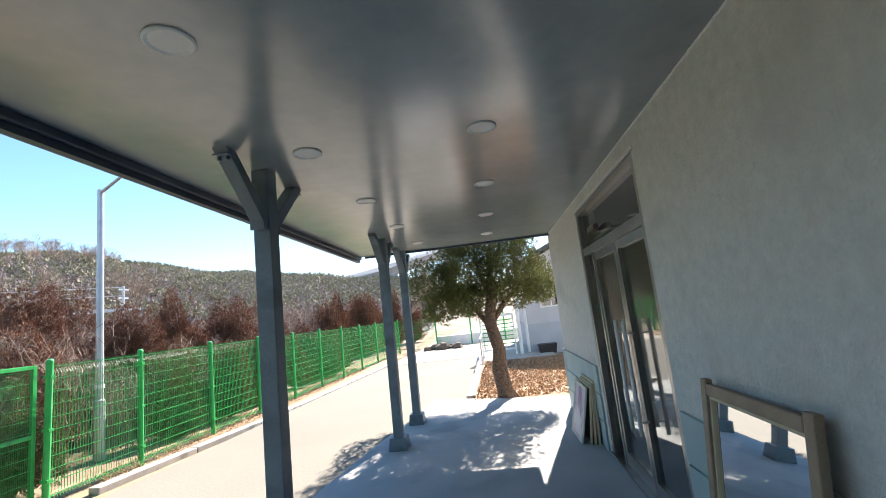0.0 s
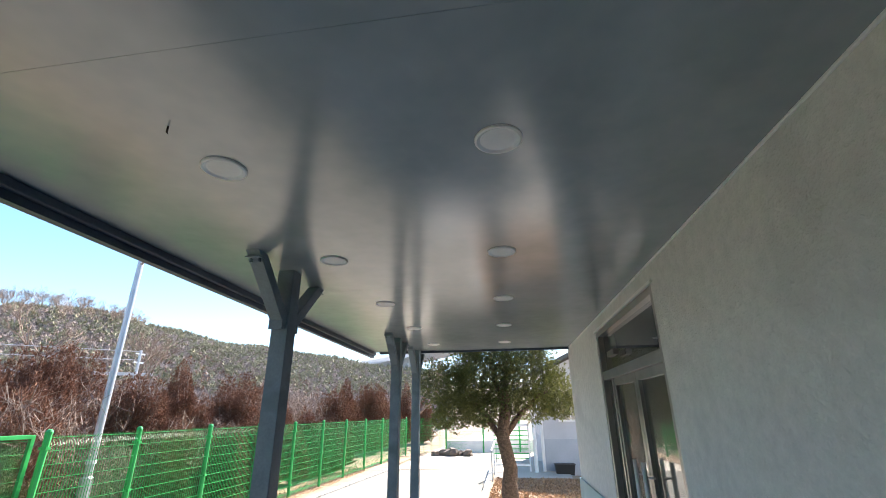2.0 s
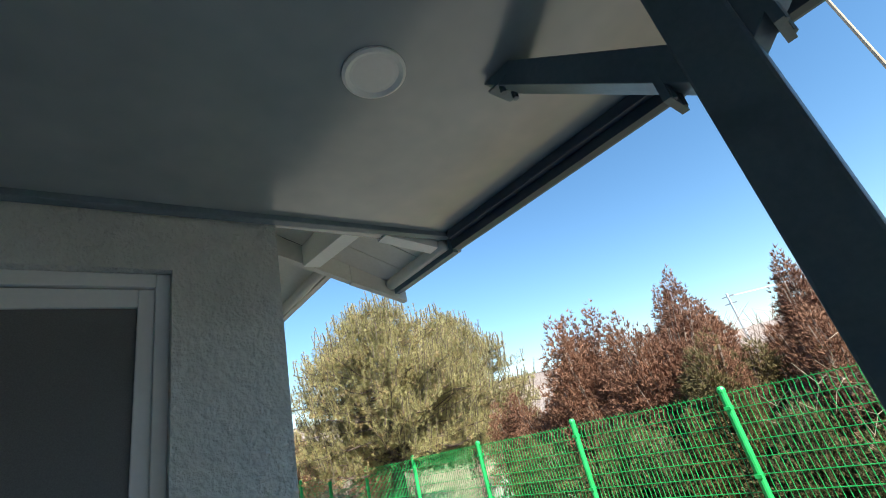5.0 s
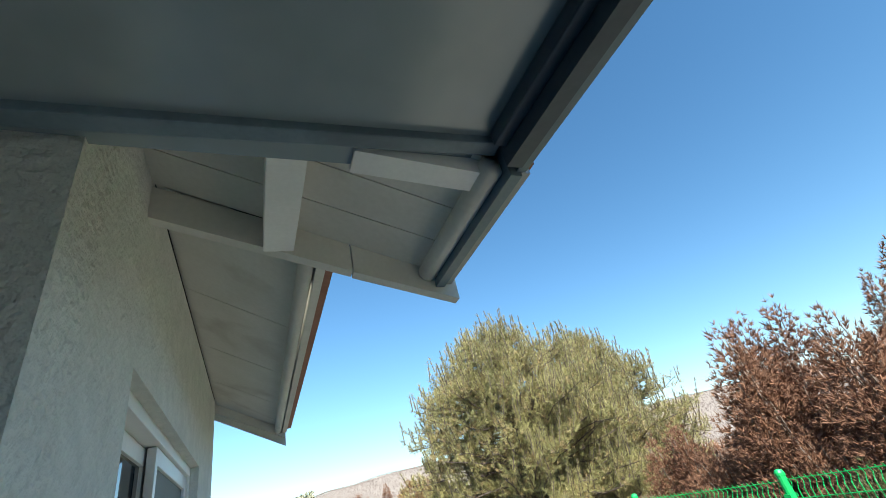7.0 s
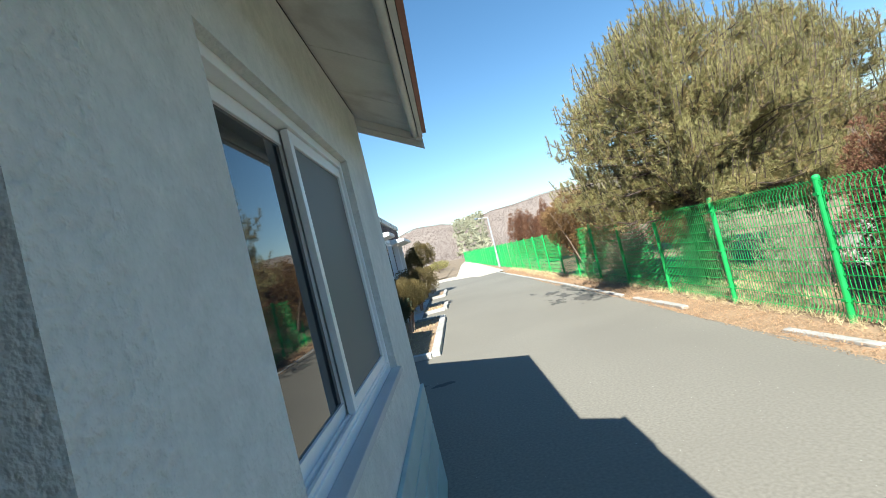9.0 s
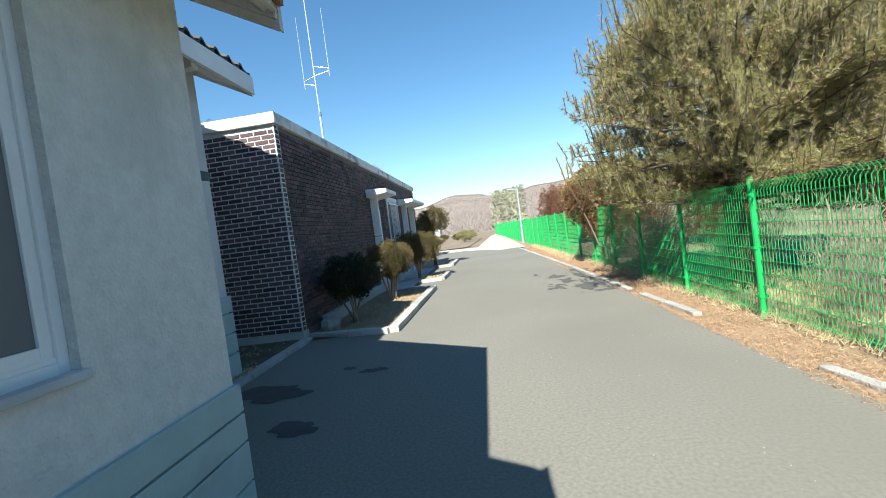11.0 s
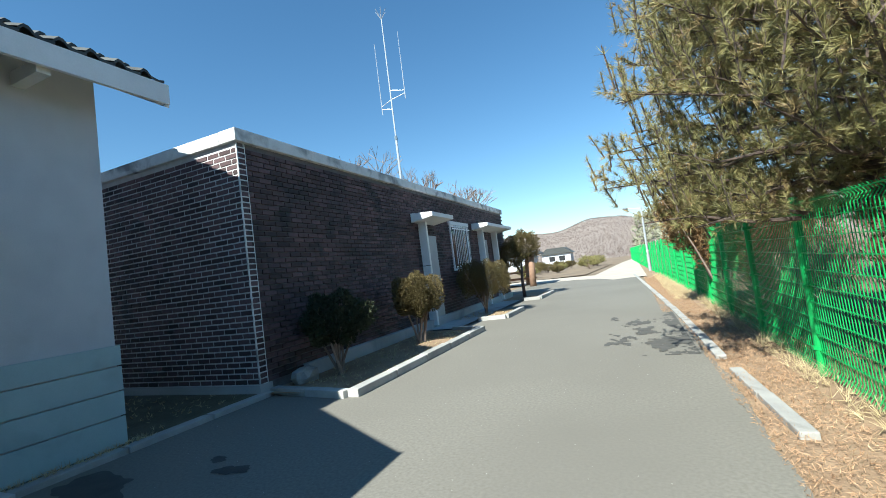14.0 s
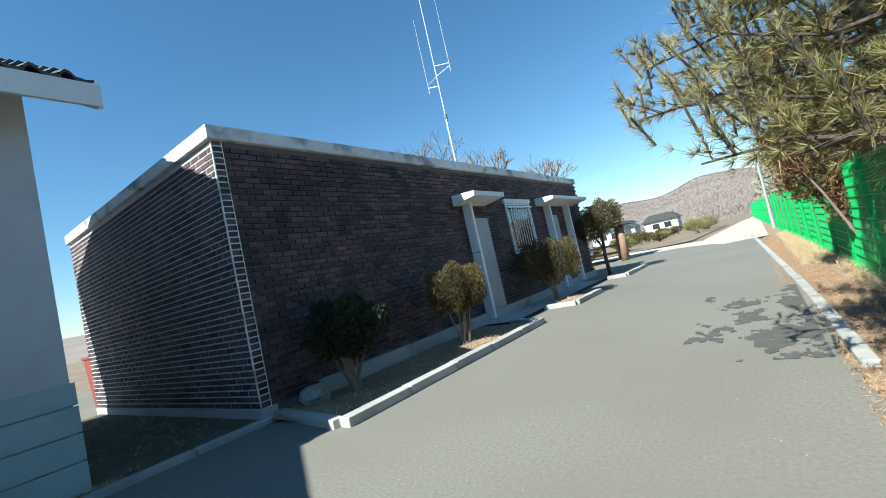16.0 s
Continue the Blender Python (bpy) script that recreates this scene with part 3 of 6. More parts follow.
# upper slab: unseen overhang to y 7.9 added to place the floor's shadow edge
top.prism([(edge_x(-1.40, 0.025), -1.40), (wall_x(-1.40), -1.40), (wall_x(7.9), 7.9), (edge_x(7.9, 0.025), 7.9)], "z", 2.82, 2.96)
structure("canopy_roof", top, FASCIA, "flat porch canopy roof with an added unseen shading overhang", "roof")
canopy_edge = thing("canopy_edge", "dark blue-grey steel edge of the porch canopy", "trim", (-1.36, 3, 2.6), kind="structure")
part("edge_beam", edge_strip(0.025, 0.066, -1.34, 7.35, 2.66, 2.94), FASCIA, canopy_edge)
part("edge_lip", edge_strip(-0.008, 0.025, -1.32, 7.33, 2.70, CEILING), FASCIA, canopy_edge, bevel=0.006)
part("edge_drip", edge_strip(0.066, 0.092, -1.51, 7.36, 2.668, 2.80), STEEL, canopy_edge, "blue-grey painted roof edge board")
part("roof_edge", edge_strip(0.094, 0.106, -1.51, 7.36, 2.70, 2.82), RUST, canopy_edge, "dark rusty metal roof edge")
part("end_trim", box(-1.53, 1.44, 7.30, 7.34, 2.715, CEILING), FASCIA, canopy_edge)
part("end_trim", Shape().prism([(-1.37, -1.372), (1.56, -1.50), (1.56, -1.458), (-1.37, -1.33)], "z", 2.722, CEILING + 0.03), STEEL, canopy_edge, bevel=0.005)
GRID[0] = WALLSIDE
structure("wall_trim", box(1.428, 1.44, -1.33, 7.3, CEILING - 0.012, CEILING), WHITE, "thin pale trim between ceiling and wall", "trim", bevel=0.004)
GRID[0] = PORCH


def column(x, y, reach):
    """Square steel post on a concrete block, with two bolted flat braces up to the ceiling."""
    c = thing("porch_column", "blue-grey painted steel post with bolted braces", "column", (x, y, FLOOR), "porch columns")
    part("shaft", box(x - 0.057, x + 0.057, y - 0.057, y + 0.057, FLOOR + 0.13, CEILING), STEEL, c, bevel=0.006)
    part("base_block", Shape().add(
        [(x + sx * 0.115, y + sy * 0.115, FLOOR) for sx, sy in ((-1, -1), (1, -1), (1, 1), (-1, 1))] + [(x + sx * 0.098, y + sy * 0.098, FLOOR + 0.15) for sx, sy in ((-1, -1), (1, -1), (1, 1), (-1, 1))],
        [(3, 2, 1, 0), (4, 5, 6, 7), (0, 1, 5, 4), (1, 2, 6, 5), (2, 3, 7, 6), (3, 0, 4, 7)]), STEEL, c, "painted concrete base block", bevel=0.008)
    for s in (-1, 1):
        brace = part("brace", Shape().prism([(y + s * 0.055, 2.335), (y + s * reach, CEILING - 0.002), (y + s * (reach - 0.10), CEILING - 0.002), (y + s * 0.055, 2.44)], "x", x - 0.043, x + 0.043), STEEL, c, bevel=0.003)
        for yy, zz in ((y + s * 0.10, 2.365), (y + s * (reach - 0.045), 2.705)):
            part("bracket", box(x - 0.046, x + 0.046, yy - 0.035, yy + 0.035, zz - 0.004, zz + 0.004) if zz > 2.6 else box(x - 0.046, x + 0.046, yy - 0.012, yy + 0.004, zz - 0.03, zz + 0.03), STEEL, brace)
            for bx in (-0.026, 0.026):
                part("bolt", Shape().tube([(x + bx, yy, zz - 0.028), (x + bx, yy, zz + 0.012)], [0.010, 0.010], 6), STEEL, brace)
    return c


for cx, cy, reach in ((-0.885, 0.0, 0.50), (-0.92, 3.11, 0.475), (-0.90, 6.0, 0.475), (-0.90, 7.2, 0.475)):
    column(cx, cy, reach)


def downlight(x, y):
    d = thing("downlight", "round white recessed downlight, switched off", "ceiling light", (x, y, CEILING), "porch downlights")
    part("ring", Shape().disc(x, y, [(0.086, CEILING), (0.086, CEILING - 0.007), (0.078, CEILING - 0.010), (0.066, CEILING - 0.004)], 32), WHITE, d, smooth=False)
    part("diffuser", Shape().disc(x, y, [(0.066, CEILING - 0.0035), (0.05, CEILING - 0.0045), (0.02, CEILING - 0.005)], 32), LAMPFACE, d)
    return d


for la, lb in zip((-0.60, 0.58, 1.78, 2.92, 4.12, 5.33, 6.60), (-0.62, 0.52, 1.72, 2.90, 4.06, 5.28, 6.54)):
    downlight(-0.525, la)
    downlight(0.598 - 0.0179 * lb, lb + 0.04)
GRID[0] = LANE


# ---- doors and windows ----
GRID[0] = WALLSIDE
door = thing("door_1", "aluminium framed double glass door with a transom light", "door", (1.5, 4.3, FLOOR), kind="structure")
FX0, FX1 = 1.47, 1.53
part("frame_jamb", box(1.445, 1.56, 3.37, 3.43, 0.12, 2.61), ALU, door, bevel=0.003)
part("frame_jamb", box(1.445, 1.56, 5.22, 5.28, 0.12, 2.61), ALU, door, bevel=0.003)
part("frame_head", box(1.445, 1.56, 3.43, 5.22, 2.555, 2.61), ALU, door, bevel=0.003)
part("transom_bar", box(1.45, 1.56, 3.43, 5.22, 2.12, 2.20), ALU, door, bevel=0.003)
part("transom_pane", box(1.50, 1.508, 3.43, 5.22, 2.20, 2.555), GLASS, door).visible_shadow = False
part("sidelight_post", box(1.46, 1.55, 4.885, 4.925, 0.12, 2.12), ALU, door, bevel=0.003)
part("sidelight_pane", box(1.50, 1.508, 4.925, 5.22, 0.2, 2.12), GLASS, door).visible_shadow = False
part("sill", box(1.41, 1.56, 3.37, 5.28, 0.12, 0.145), ALU, door, bevel=0.003)
for ya, yb, hy in ((3.435, 4.155, 4.05), (4.165, 4.88, 4.27)):
    leaf = part("door_leaf", box(FX0, FX1, ya, ya + 0.055, 0.15, 2.115).box(FX0, FX1, yb - 0.055, yb, 0.15, 2.115).box(FX0, FX1, ya + 0.055, yb - 0.055, 0.15, 0.27).box(FX0, FX1, ya + 0.055, yb - 0.055, 2.05, 2.115), ALU, door)
    part("pane", box(1.496, 1.504, ya + 0.05, yb - 0.05, 0.26, 2.06), GLASS, leaf).visible_shadow = False
    part("handle", Shape().tube([(1.40, hy, 0.62), (1.40, hy, 1.48)], [0.016, 0.016], 10).tube([(1.47, hy, 0.72), (1.40, hy, 0.72)], [0.008, 0.008], 8).tube([(1.47, hy, 1.38), (1.40, hy, 1.38)], [0.008, 0.008], 8), PVC, leaf, "pale vertical pull bar", smooth=True)
part("door_closer", box(1.42, 1.47, 4.55, 4.80, 2.30, 2.35), ALU, door, bevel=0.005)
structure("door_trim", box(1.425, 1.445, 3.33, 5.32, 2.61, 2.63), WHITE, "thin pale drip strip over the door", "trim")


def sliding_window(name, label, along, face, a, b, z0, z1, split, screen_first, inward):
    """A white sliding window in an opening: outer frame, two sashes, glass, insect screen, sill."""
    w = thing(name, label, "window", (face, a, z0) if along == "y" else (a, face, z0), kind="structure")
    def bx(u0, u1, d0, d1, lo, hi):
        d0, d1 = sorted((face + inward * d0, face + inward * d1))
        return (d0, d1, u0, u1, lo, hi) if along == "y" else (u0, u1, d0, d1, lo, hi)
    fr = Shape().box(*bx(a, a + 0.045, 0.045, 0.16, z0, z1)).box(*bx(b - 0.045, b, 0.045, 0.16, z0, z1)).box(*bx(a + 0.045, b - 0.045, 0.045, 0.16, z0, z0 + 0.045)).box(*bx(a + 0.045, b - 0.045, 0.045, 0.16, z1 - 0.045, z1))
    part("window_frame", fr, PVC, w, bevel=0.004)
    part("window_sill", Shape().box(*bx(a - 0.02, b + 0.02, -0.03, 0.044, z0 - 0.03, z0 + 0.005)), SMOOTH, w, bevel=0.006)
    part("rail", Shape().box(*bx(a + 0.045, b - 0.045, 0.055, 0.07, z0 + 0.045, z0 + 0.062)).box(*bx(a + 0.045, b - 0.045, 0.085, 0.10, z0 + 0.045, z0 + 0.062)), PVC, w)
    for k, (u0, u1, d) in enumerate(((a + 0.045, split + 0.03, 0.06), (split - 0.03, b - 0.045, 0.10))):
        screen = (k == 0) == screen_first
        d = 0.06 if screen else 0.105
        t = 0.05
        sash = Shape().box(*bx(u0, u0 + t, d, d + 0.035, z0 + 0.05, z1 - 0.05)).box(*bx(u1 - t, u1, d, d + 0.035, z0 + 0.05, z1 - 0.05)).box(*bx(u0 + t, u1 - t, d, d + 0.035, z0 + 0.05, z0 + 0.11)).box(*bx(u0 + t, u1 - t, d, d + 0.035, z1 - 0.11, z1 - 0.05))
        so = part("sash", sash, PVC, w, bevel=0.003)
        part("insect_screen" if screen else "pane", Shape().box(*bx(u0 + t - 0.004, u1 - t + 0.004, d + 0.014, d + 0.02, z0 + 0.105, z1 - 0.105)), SCREEN if screen else DARKGLASS, so, "dark grey mesh screen" if screen else "")
    return w


GRID[0] = WING
sliding_window("window_1", "white plastic sliding window with an insect screen, closed", "y", -0.52, -4.12, -2.26, 1.18, 2.50, -3.13, True, 1)
sliding_window("window_2", "white plastic sliding window under the porch, closed", "x", -1.62, -0.13, 1.15, 1.02, 2.53, 0.52, True, -1)
# near-black sheets added behind the panes to keep the inside dim
structure("window_pier", box(-0.28, -0.27, -4.2, -2.2, 0.95, 2.6), DARK, "near-black sheet added behind the window", "wall")
structure("window_pier_2", box(-0.14, 1.2, -1.87, -1.86, 0.95, 2.5), DARK, "near-black sheet added behind the window", "wall")

GRID[0] = LANE
door2 = thing("door_2", "grey metal side door in a white frame", "door", (1.2, -5.5, 0.14), kind="structure")
part("door_leaf", box(1.16, 1.20, -5.66, -4.98, 0.15, 2.09), GREY, door2, bevel=0.004)
part("frame_jamb", box(1.09, 1.22, -5.72, -5.66, 0.14, 2.15), ALU, door2)
part("frame_jamb", box(1.09, 1.22, -4.98, -4.92, 0.14, 2.15), ALU, door2)
part("frame_head", box(1.09, 1.22, -5.66, -4.98, 2.09, 2.15), ALU, door2)
part("handle", Shape().tube([(1.13, -5.08, 1.05), (1.13, -5.20, 1.05)], [0.012, 0.012], 8), GALV, door2)

awn = thing("door_awning", "dark green metal awning over the side door", "awning", (0.8, -5.6, 2.2))
part("canopy", Shape().prism([(0.42, 2.19), (1.10, 2.32), (1.10, 2.36), (0.42, 2.235)], "y", -6.10, -4.70), AWNING, awn)
part("rim", box(0.405, 0.425, -6.11, -4.69, 2.165, 2.245), AWNING, awn, bevel=0.004)
part("side_rim", Shape().prism([(0.42, 2.165), (1.10, 2.29), (1.10, 2.37), (0.42, 2.245)], "y", -6.12, -6.10), AWNING, awn)
part("bracket", Shape().prism([(1.09, 1.93), (0.70, 2.22), (0.76, 2.24), (1.09, 2.00)], "y", -5.84, -5.79), STEEL, awn)
part("bracket", box(1.05, 1.095, -5.84, -5.79, 1.90, 2.30), STEEL, awn)
part("wall_plate", box(1.08, 1.10, -5.87, -5.76, 1.82, 1.98), SMOOTH, awn)

# ---- the brick block ----
BX0, BX1, BY0, BY1, BTOP = 0.97, 6.80, -8.78, -21.70, 3.40
COURSE, BLEN = 0.0755, 0.225
structure("wall_brick_core", Shape().box(BX0 + 0.012, BX1, BY1, BY0 - 0.012, 0.0, BTOP), MORTAR, "mortar bed of the brown brick wall", "wall")
structure("mortar_face", box(BX0 + 0.013, BX1 - 0.01, BY0 - 0.02, BY0 + 0.001, 0.16, BTOP), PALEMORTAR, "pale mortar bed of the brick end wall", "wall")
coping = thing("coping", "weathered white concrete coping on the brick wall", "trim", (BX0, BY0, BTOP), kind="structure")
part("coping_beam", box(BX0 - 0.06, BX0 + 0.25, BY1 - 0.06, BY0 + 0.06, BTOP, 3.575), CAPPAINT, coping, bevel=0.012)
part("coping_beam", box(BX0 + 0.25, BX1 + 0.06, BY0 - 0.25, BY0 + 0.06, BTOP, 3.572), CAPPAINT, coping, bevel=0.012)
structure("flat_roof", box(BX0 + 0.25, BX1, BY1, BY0 - 0.25, BTOP - 0.1, BTOP + 0.05), CONCRETE, "flat concrete roof of the brick block", "roof")
structure("foundation", box(BX0 - 0.015, BX1 + 0.02, BY0 - 0.2, BY0 + 0.02, 0.0, 0.16), CONCRETE, "low concrete footing under the brick wall", "wall", bevel=0.008)
ladder = Shape()
for k in range(int((BTOP - 0.16) / 0.0755) + 1):
    ladder.box(BX0 - 0.0095, BX0 + 0.012, BY0 - 0.118, BY0 - 0.004, 0.16 + k * 0.0755 - 0.007, 0.16 + k * 0.0755 + 0.007)
ladder.box(BX0 - 0.010, BX0 + 0.012, BY0 - 0.130, BY0 - 0.118, 0.16, BTOP).box(BX0 - 0.010, BX0 + 0.012, BY0 - 0.004, BY0 + 0.0095, 0.16, BTOP)
structure("corner_mortar", ladder, CAPPAINT, "pale pointed mortar at the brick corner", "wall")

hoods = ((-13.65, -14.95, (-13.98,)), (-17.90, -20.90, (-18.40, -19.98)))
for h0, h1, fins in hoods:
    hood = thing("door_hood", "white concrete door hood on two thin side walls", "door hood", (0.97, h0, 2.7), "brick block door hoods")
    part("slab", Shape().prism([(BX0, 2.58), (0.40, 2.66), (0.40, 2.76), (BX0, 2.80)], "y", h1, h0), WHITE, hood, bevel=0.008)
    for f in fins:
        part("side_wall", box(0.76, BX0, f - 0.09, f, 0.10, 2.60), WHITE, hood, bevel=0.006)
        part("joint", box(0.757, BX0, f - 0.02, f + 0.002, 1.53, 1.545), GROOVE, hood)
    dr = thing("door_3", "dark grey metal door under the hood", "door", (1.0, fins[0], 0.1), kind="structure")
    part("door_leaf", box(0.95, 0.985, fins[0] - 0.95, fins[0] - 0.1, 0.10, 2.3), GREY, dr, bevel=0.004)
    part("door_handle", box(0.925, 0.95, fins[0] - 0.30, fins[0] - 0.20, 1.0, 1.03), GALV, dr)
bw = thing("window_3", "white framed window behind white security bars", "window", (0.95, -16.6, 1.4), kind="structure")
part("window_frame", box(0.93, 0.985, -17.36, -17.30, 1.34, 2.66).box(0.93, 0.985, -16.02, -15.96, 1.34, 2.66).box(0.93, 0.985, -17.30, -16.02, 1.34, 1.40).box(0.93, 0.985, -17.30, -16.02, 2.60, 2.66), PVC, bw)
part("pane", box(0.955, 0.963, -17.30, -16.02, 1.40, 2.60), DARKGLASS, bw)
part("lintel", box(0.90, 0.985, -17.42, -15.90, 2.66, 2.76), WHITE, bw)
for k in range(9):
    yy = -17.22 + k * 0.14
    part("bar", Shape().tube([(0.86, yy, 1.30), (0.86, yy, 2.64)], [0.011, 0.011], 6), PVC, bw)
for zz in (1.42, 2.52):
    part("rail", box(0.855, 0.865, -17.38, -15.94, zz, zz + 0.035), PVC, bw)

antenna = thing("radio_mast", "tall pale guyed radio mast with whip aerials", "antenna", (3.5, -18.3, 3.45))
MX, MY = 3.5, -18.3
part("mast", Shape().tube([(MX, MY, 3.45), (MX, MY, 6.38), (MX, MY, 6.4), (MX, MY, 10.9)], [0.045, 0.045, 0.030, 0.020], 8), GALV, antenna)
part("collar", Shape().tube([(MX, MY, 6.3), (MX, MY, 6.45)], [0.06, 0.06], 8), STEEL, antenna)
for ax, az, top_z in ((0.42, 7.55, 10.05), (-0.58, 7.9, 10.2)):
    part("cross_arm", Shape().tube([(MX, MY, az - 0.1), (MX + ax, MY, az)], [0.018, 0.016], 6), GALV, antenna)
    part("cross_arm", Shape().tube([(MX, MY, az + 0.25), (MX + ax, MY, az + 0.1)], [0.014, 0.012], 6), GALV, antenna)
    part("whip_aerial", Shape().tube([(MX + ax, MY, az - 0.2), (MX + ax, MY, top_z)], [0.018, 0.008], 6), GALV, antenna)
for k in range(6):
    a = k * math.pi / 3
    part("ground_rod", Shape().tube([(MX, MY, 10.85), (MX + 0.22 * math.cos(a), MY + 0.22 * math.sin(a), 11.2)], [0.012, 0.008], 4), GALV, antenna)

# ---- fence ----


def wire_panel(length, height, step, rows):
    """A welded mesh panel along y: upright wires bent over at the top, and level wires."""
    s = Shape()
    n = int(length / step)
    r = 0.0029
    for k in range(n + 1):
        yy = k * length / n
        pts = [(0.04, yy, 0.03), (0, yy, 0.10), (0, yy, height - 0.10), (-0.035, yy, height - 0.05), (0.0, yy, height)]
        for p, q in zip(pts, pts[1:]):
            s.add([(p[0] - r, yy - r, p[2]), (p[0] + r, yy - r, p[2]), (p[0] + r, yy + r, p[2]), (p[0] - r, yy + r, p[2]), (q[0] - r, yy - r, q[2]), (q[0] + r, yy - r, q[2]), (q[0] + r, yy + r, q[2]), (q[0] - r, yy + r, q[2])],
                  [(0, 1, 5, 4), (1, 2, 6, 5), (2, 3, 7, 6), (3, 0, 4, 7)])
    for k in range(rows):
        z = 0.06 + (height - 0.08) * k / (rows - 1)
        for dx in (-0.007, 0.007):
            s.box(dx - 0.0026, dx + 0.0026, 0, length, z - 0.0026, z + 0.0026)
    return s


def fence_post():
    return Shape().disc(0, 0, [(0.036, -0.05), (0.036, 1.55), (0.040, 1.552), (0.040, 1.575), (0.030, 1.595), (0.012, 1.603)], 12)


fence = thing("fence", "bright green welded mesh fence with round posts", "fence", (WEST, 0, 0), kind="structure")
post_mesh = fence_post().mesh("post", GREEN, smooth=False)
PANEL = 1.85
panel_mesh = wire_panel(PANEL - 0.06, 1.52, 0.052, 11).mesh("mesh_panel", GREEN)
clip_mesh = box(-0.05, 0.05, -0.03, 0.03, -0.015, 0.015).mesh("clip", GREEN)


def put_post(x, y, lean=0.0):
    ob = part("post", post_mesh, GREEN, fence)
    ob.matrix_basis = pose(x, y, -0.02 + rnd.uniform(-0.01, 0.01), rnd.uniform(-0.6, 0.6), rnd.uniform(-0.6, 0.6), 0)
    for z in (0.25, 0.8, 1.4):
        c = part("clip", clip_mesh, GREEN, ob)
        c.matrix_parent_inverse = Matrix()
        c.matrix_basis = pose(0, 0, z)


def put_panel(x, y, turn=0.0, length=PANEL):
    ob = part("mesh_panel", panel_mesh, GREEN, fence)
    ob.matrix_basis = pose(x, y, 0, rnd.uniform(-0.3, 0.3), rnd.uniform(-0.8, 0.8), turn) @ Matrix.Diagonal((1, (length - 0.06) / (PANEL - 0.06), 1, 1))


py = 1.74
put_panel(WEST, py + 0.03, 0, 1.38)
k = 0
while py > -72:
    fx = WEST + (0 if py > -16 else 0.045 * (-16 - py) * 0.55)
    if py > -40:
        put_post(fx, py)
        put_panel(fx, py - PANEL + 0.03)
    else:
        ob = part("post", post_mesh, GREEN, fence)
        ob.matrix_basis = pose(fx, py, 0)
        put_panel(fx, py - PANEL + 0.03)
    py -= PANEL
north = [on_porch(*p) for p in ((-5.08, 5.36), (-5.02, 6.70), (-4.99, 8.32), (-4.96, 9.9), (-4.93, 11.52), (-4.9, 13.2), (-4.88, 14.95), (-4.85, 16.9), (-4.8, 18.9), (-4.75, 20.8), (-4.7, 22.6), (-2.9, 23.6), (-1.1, 24.1), (0.7, 24.5), (2.5, 24.9))]
for (xa, ya), (xb, yb) in zip(north, north[1:]):
    put_post(xa, ya)
    put_panel(xa, ya + 0.03, math.degrees(-math.atan2(xb - xa, yb - ya)), math.hypot(xb - xa, yb - ya))
gate = thing("gate", "green steel framed mesh gate, closed", "gate", (WEST, 4.0, 0))
for ya, yb in ((3.19, 4.12), (4.15, 4.87)):
    gf = Shape()
    for yy in (ya, yb - 0.045):
        gf.box(WEST - 0.02, WEST + 0.02, yy, yy + 0.045, 0.06, 1.53)
    for zz in (0.06, 0.72, 1.49):
        gf.box(WEST - 0.02, WEST + 0.02, ya + 0.045, yb - 0.045, zz, zz + 0.045)
    g = part("gate_frame", gf, GREEN, gate, bevel=0.004)
    m = part("mesh_panel", panel_mesh, GREEN, g)
    m.matrix_parent_inverse = Matrix()
    m.matrix_basis = pose(WEST, ya + 0.04, 0.06) @ Matrix.Diagonal((0.6, (yb - ya - 0.08) / (PANEL - 0.06), 0.94, 1))
hasp = part("latch_bar", box(WEST + 0.02, WEST + 0.035, 3.98, 4.30, 0.755, 0.785), GREEN, gate, bevel=0.003)
part("padlock", box(WEST + 0.036, WEST + 0.062, 4.10, 4.16, 0.63, 0.70).tube([(WEST + 0.05, 4.112, 0.70), (WEST + 0.05, 4.112, 0.75), (WEST + 0.05, 4.148, 0.75), (WEST + 0.05, 4.148, 0.70)], [0.006] * 4, 6), GALV, gate, "small steel padlock")
put_post(WEST, 3.13)
GRID[0] = PORCH
structure("low_wall", Shape().prism([(-2.9, 23.65), (2.6, 25.0), (2.6, 25.15), (-2.9, 23.8)], "z", 0, 0.55), WHITE, "low white wall under the far fence", "wall")

GRID[0] = LANE
# ---- bricks of the wall, last of the block ----
def brick_mesh(length):
    a, b, c = length / 2, 0.02, 0.031
    e = 0.004
    return Shape().add([(-a, 0, -c), (a, 0, -c), (a, 0, c), (-a, 0, c), (-a + e, -b, -c + e), (a - e, -b, -c + e), (a - e, -b, c - e), (-a + e, -b, c - e)],
                       [(4, 5, 6, 7), (0, 1, 5, 4), (1, 2, 6, 5), (2, 3, 7, 6), (3, 0, 4, 7)]).mesh("brick", BRICK)


full, half = brick_mesh(BLEN - 0.014), brick_mesh(BLEN / 2 - 0.014)
wall_n = thing("brick_wall_north", "brown brick end wall with pale mortar joints", "wall", (BX0, BY0, 0.16), kind="structure")
wall_w = thing("brick_wall_west", "dark brown brick long wall with tight joints", "wall", (BX0, BY0, 0.16), kind="structure")


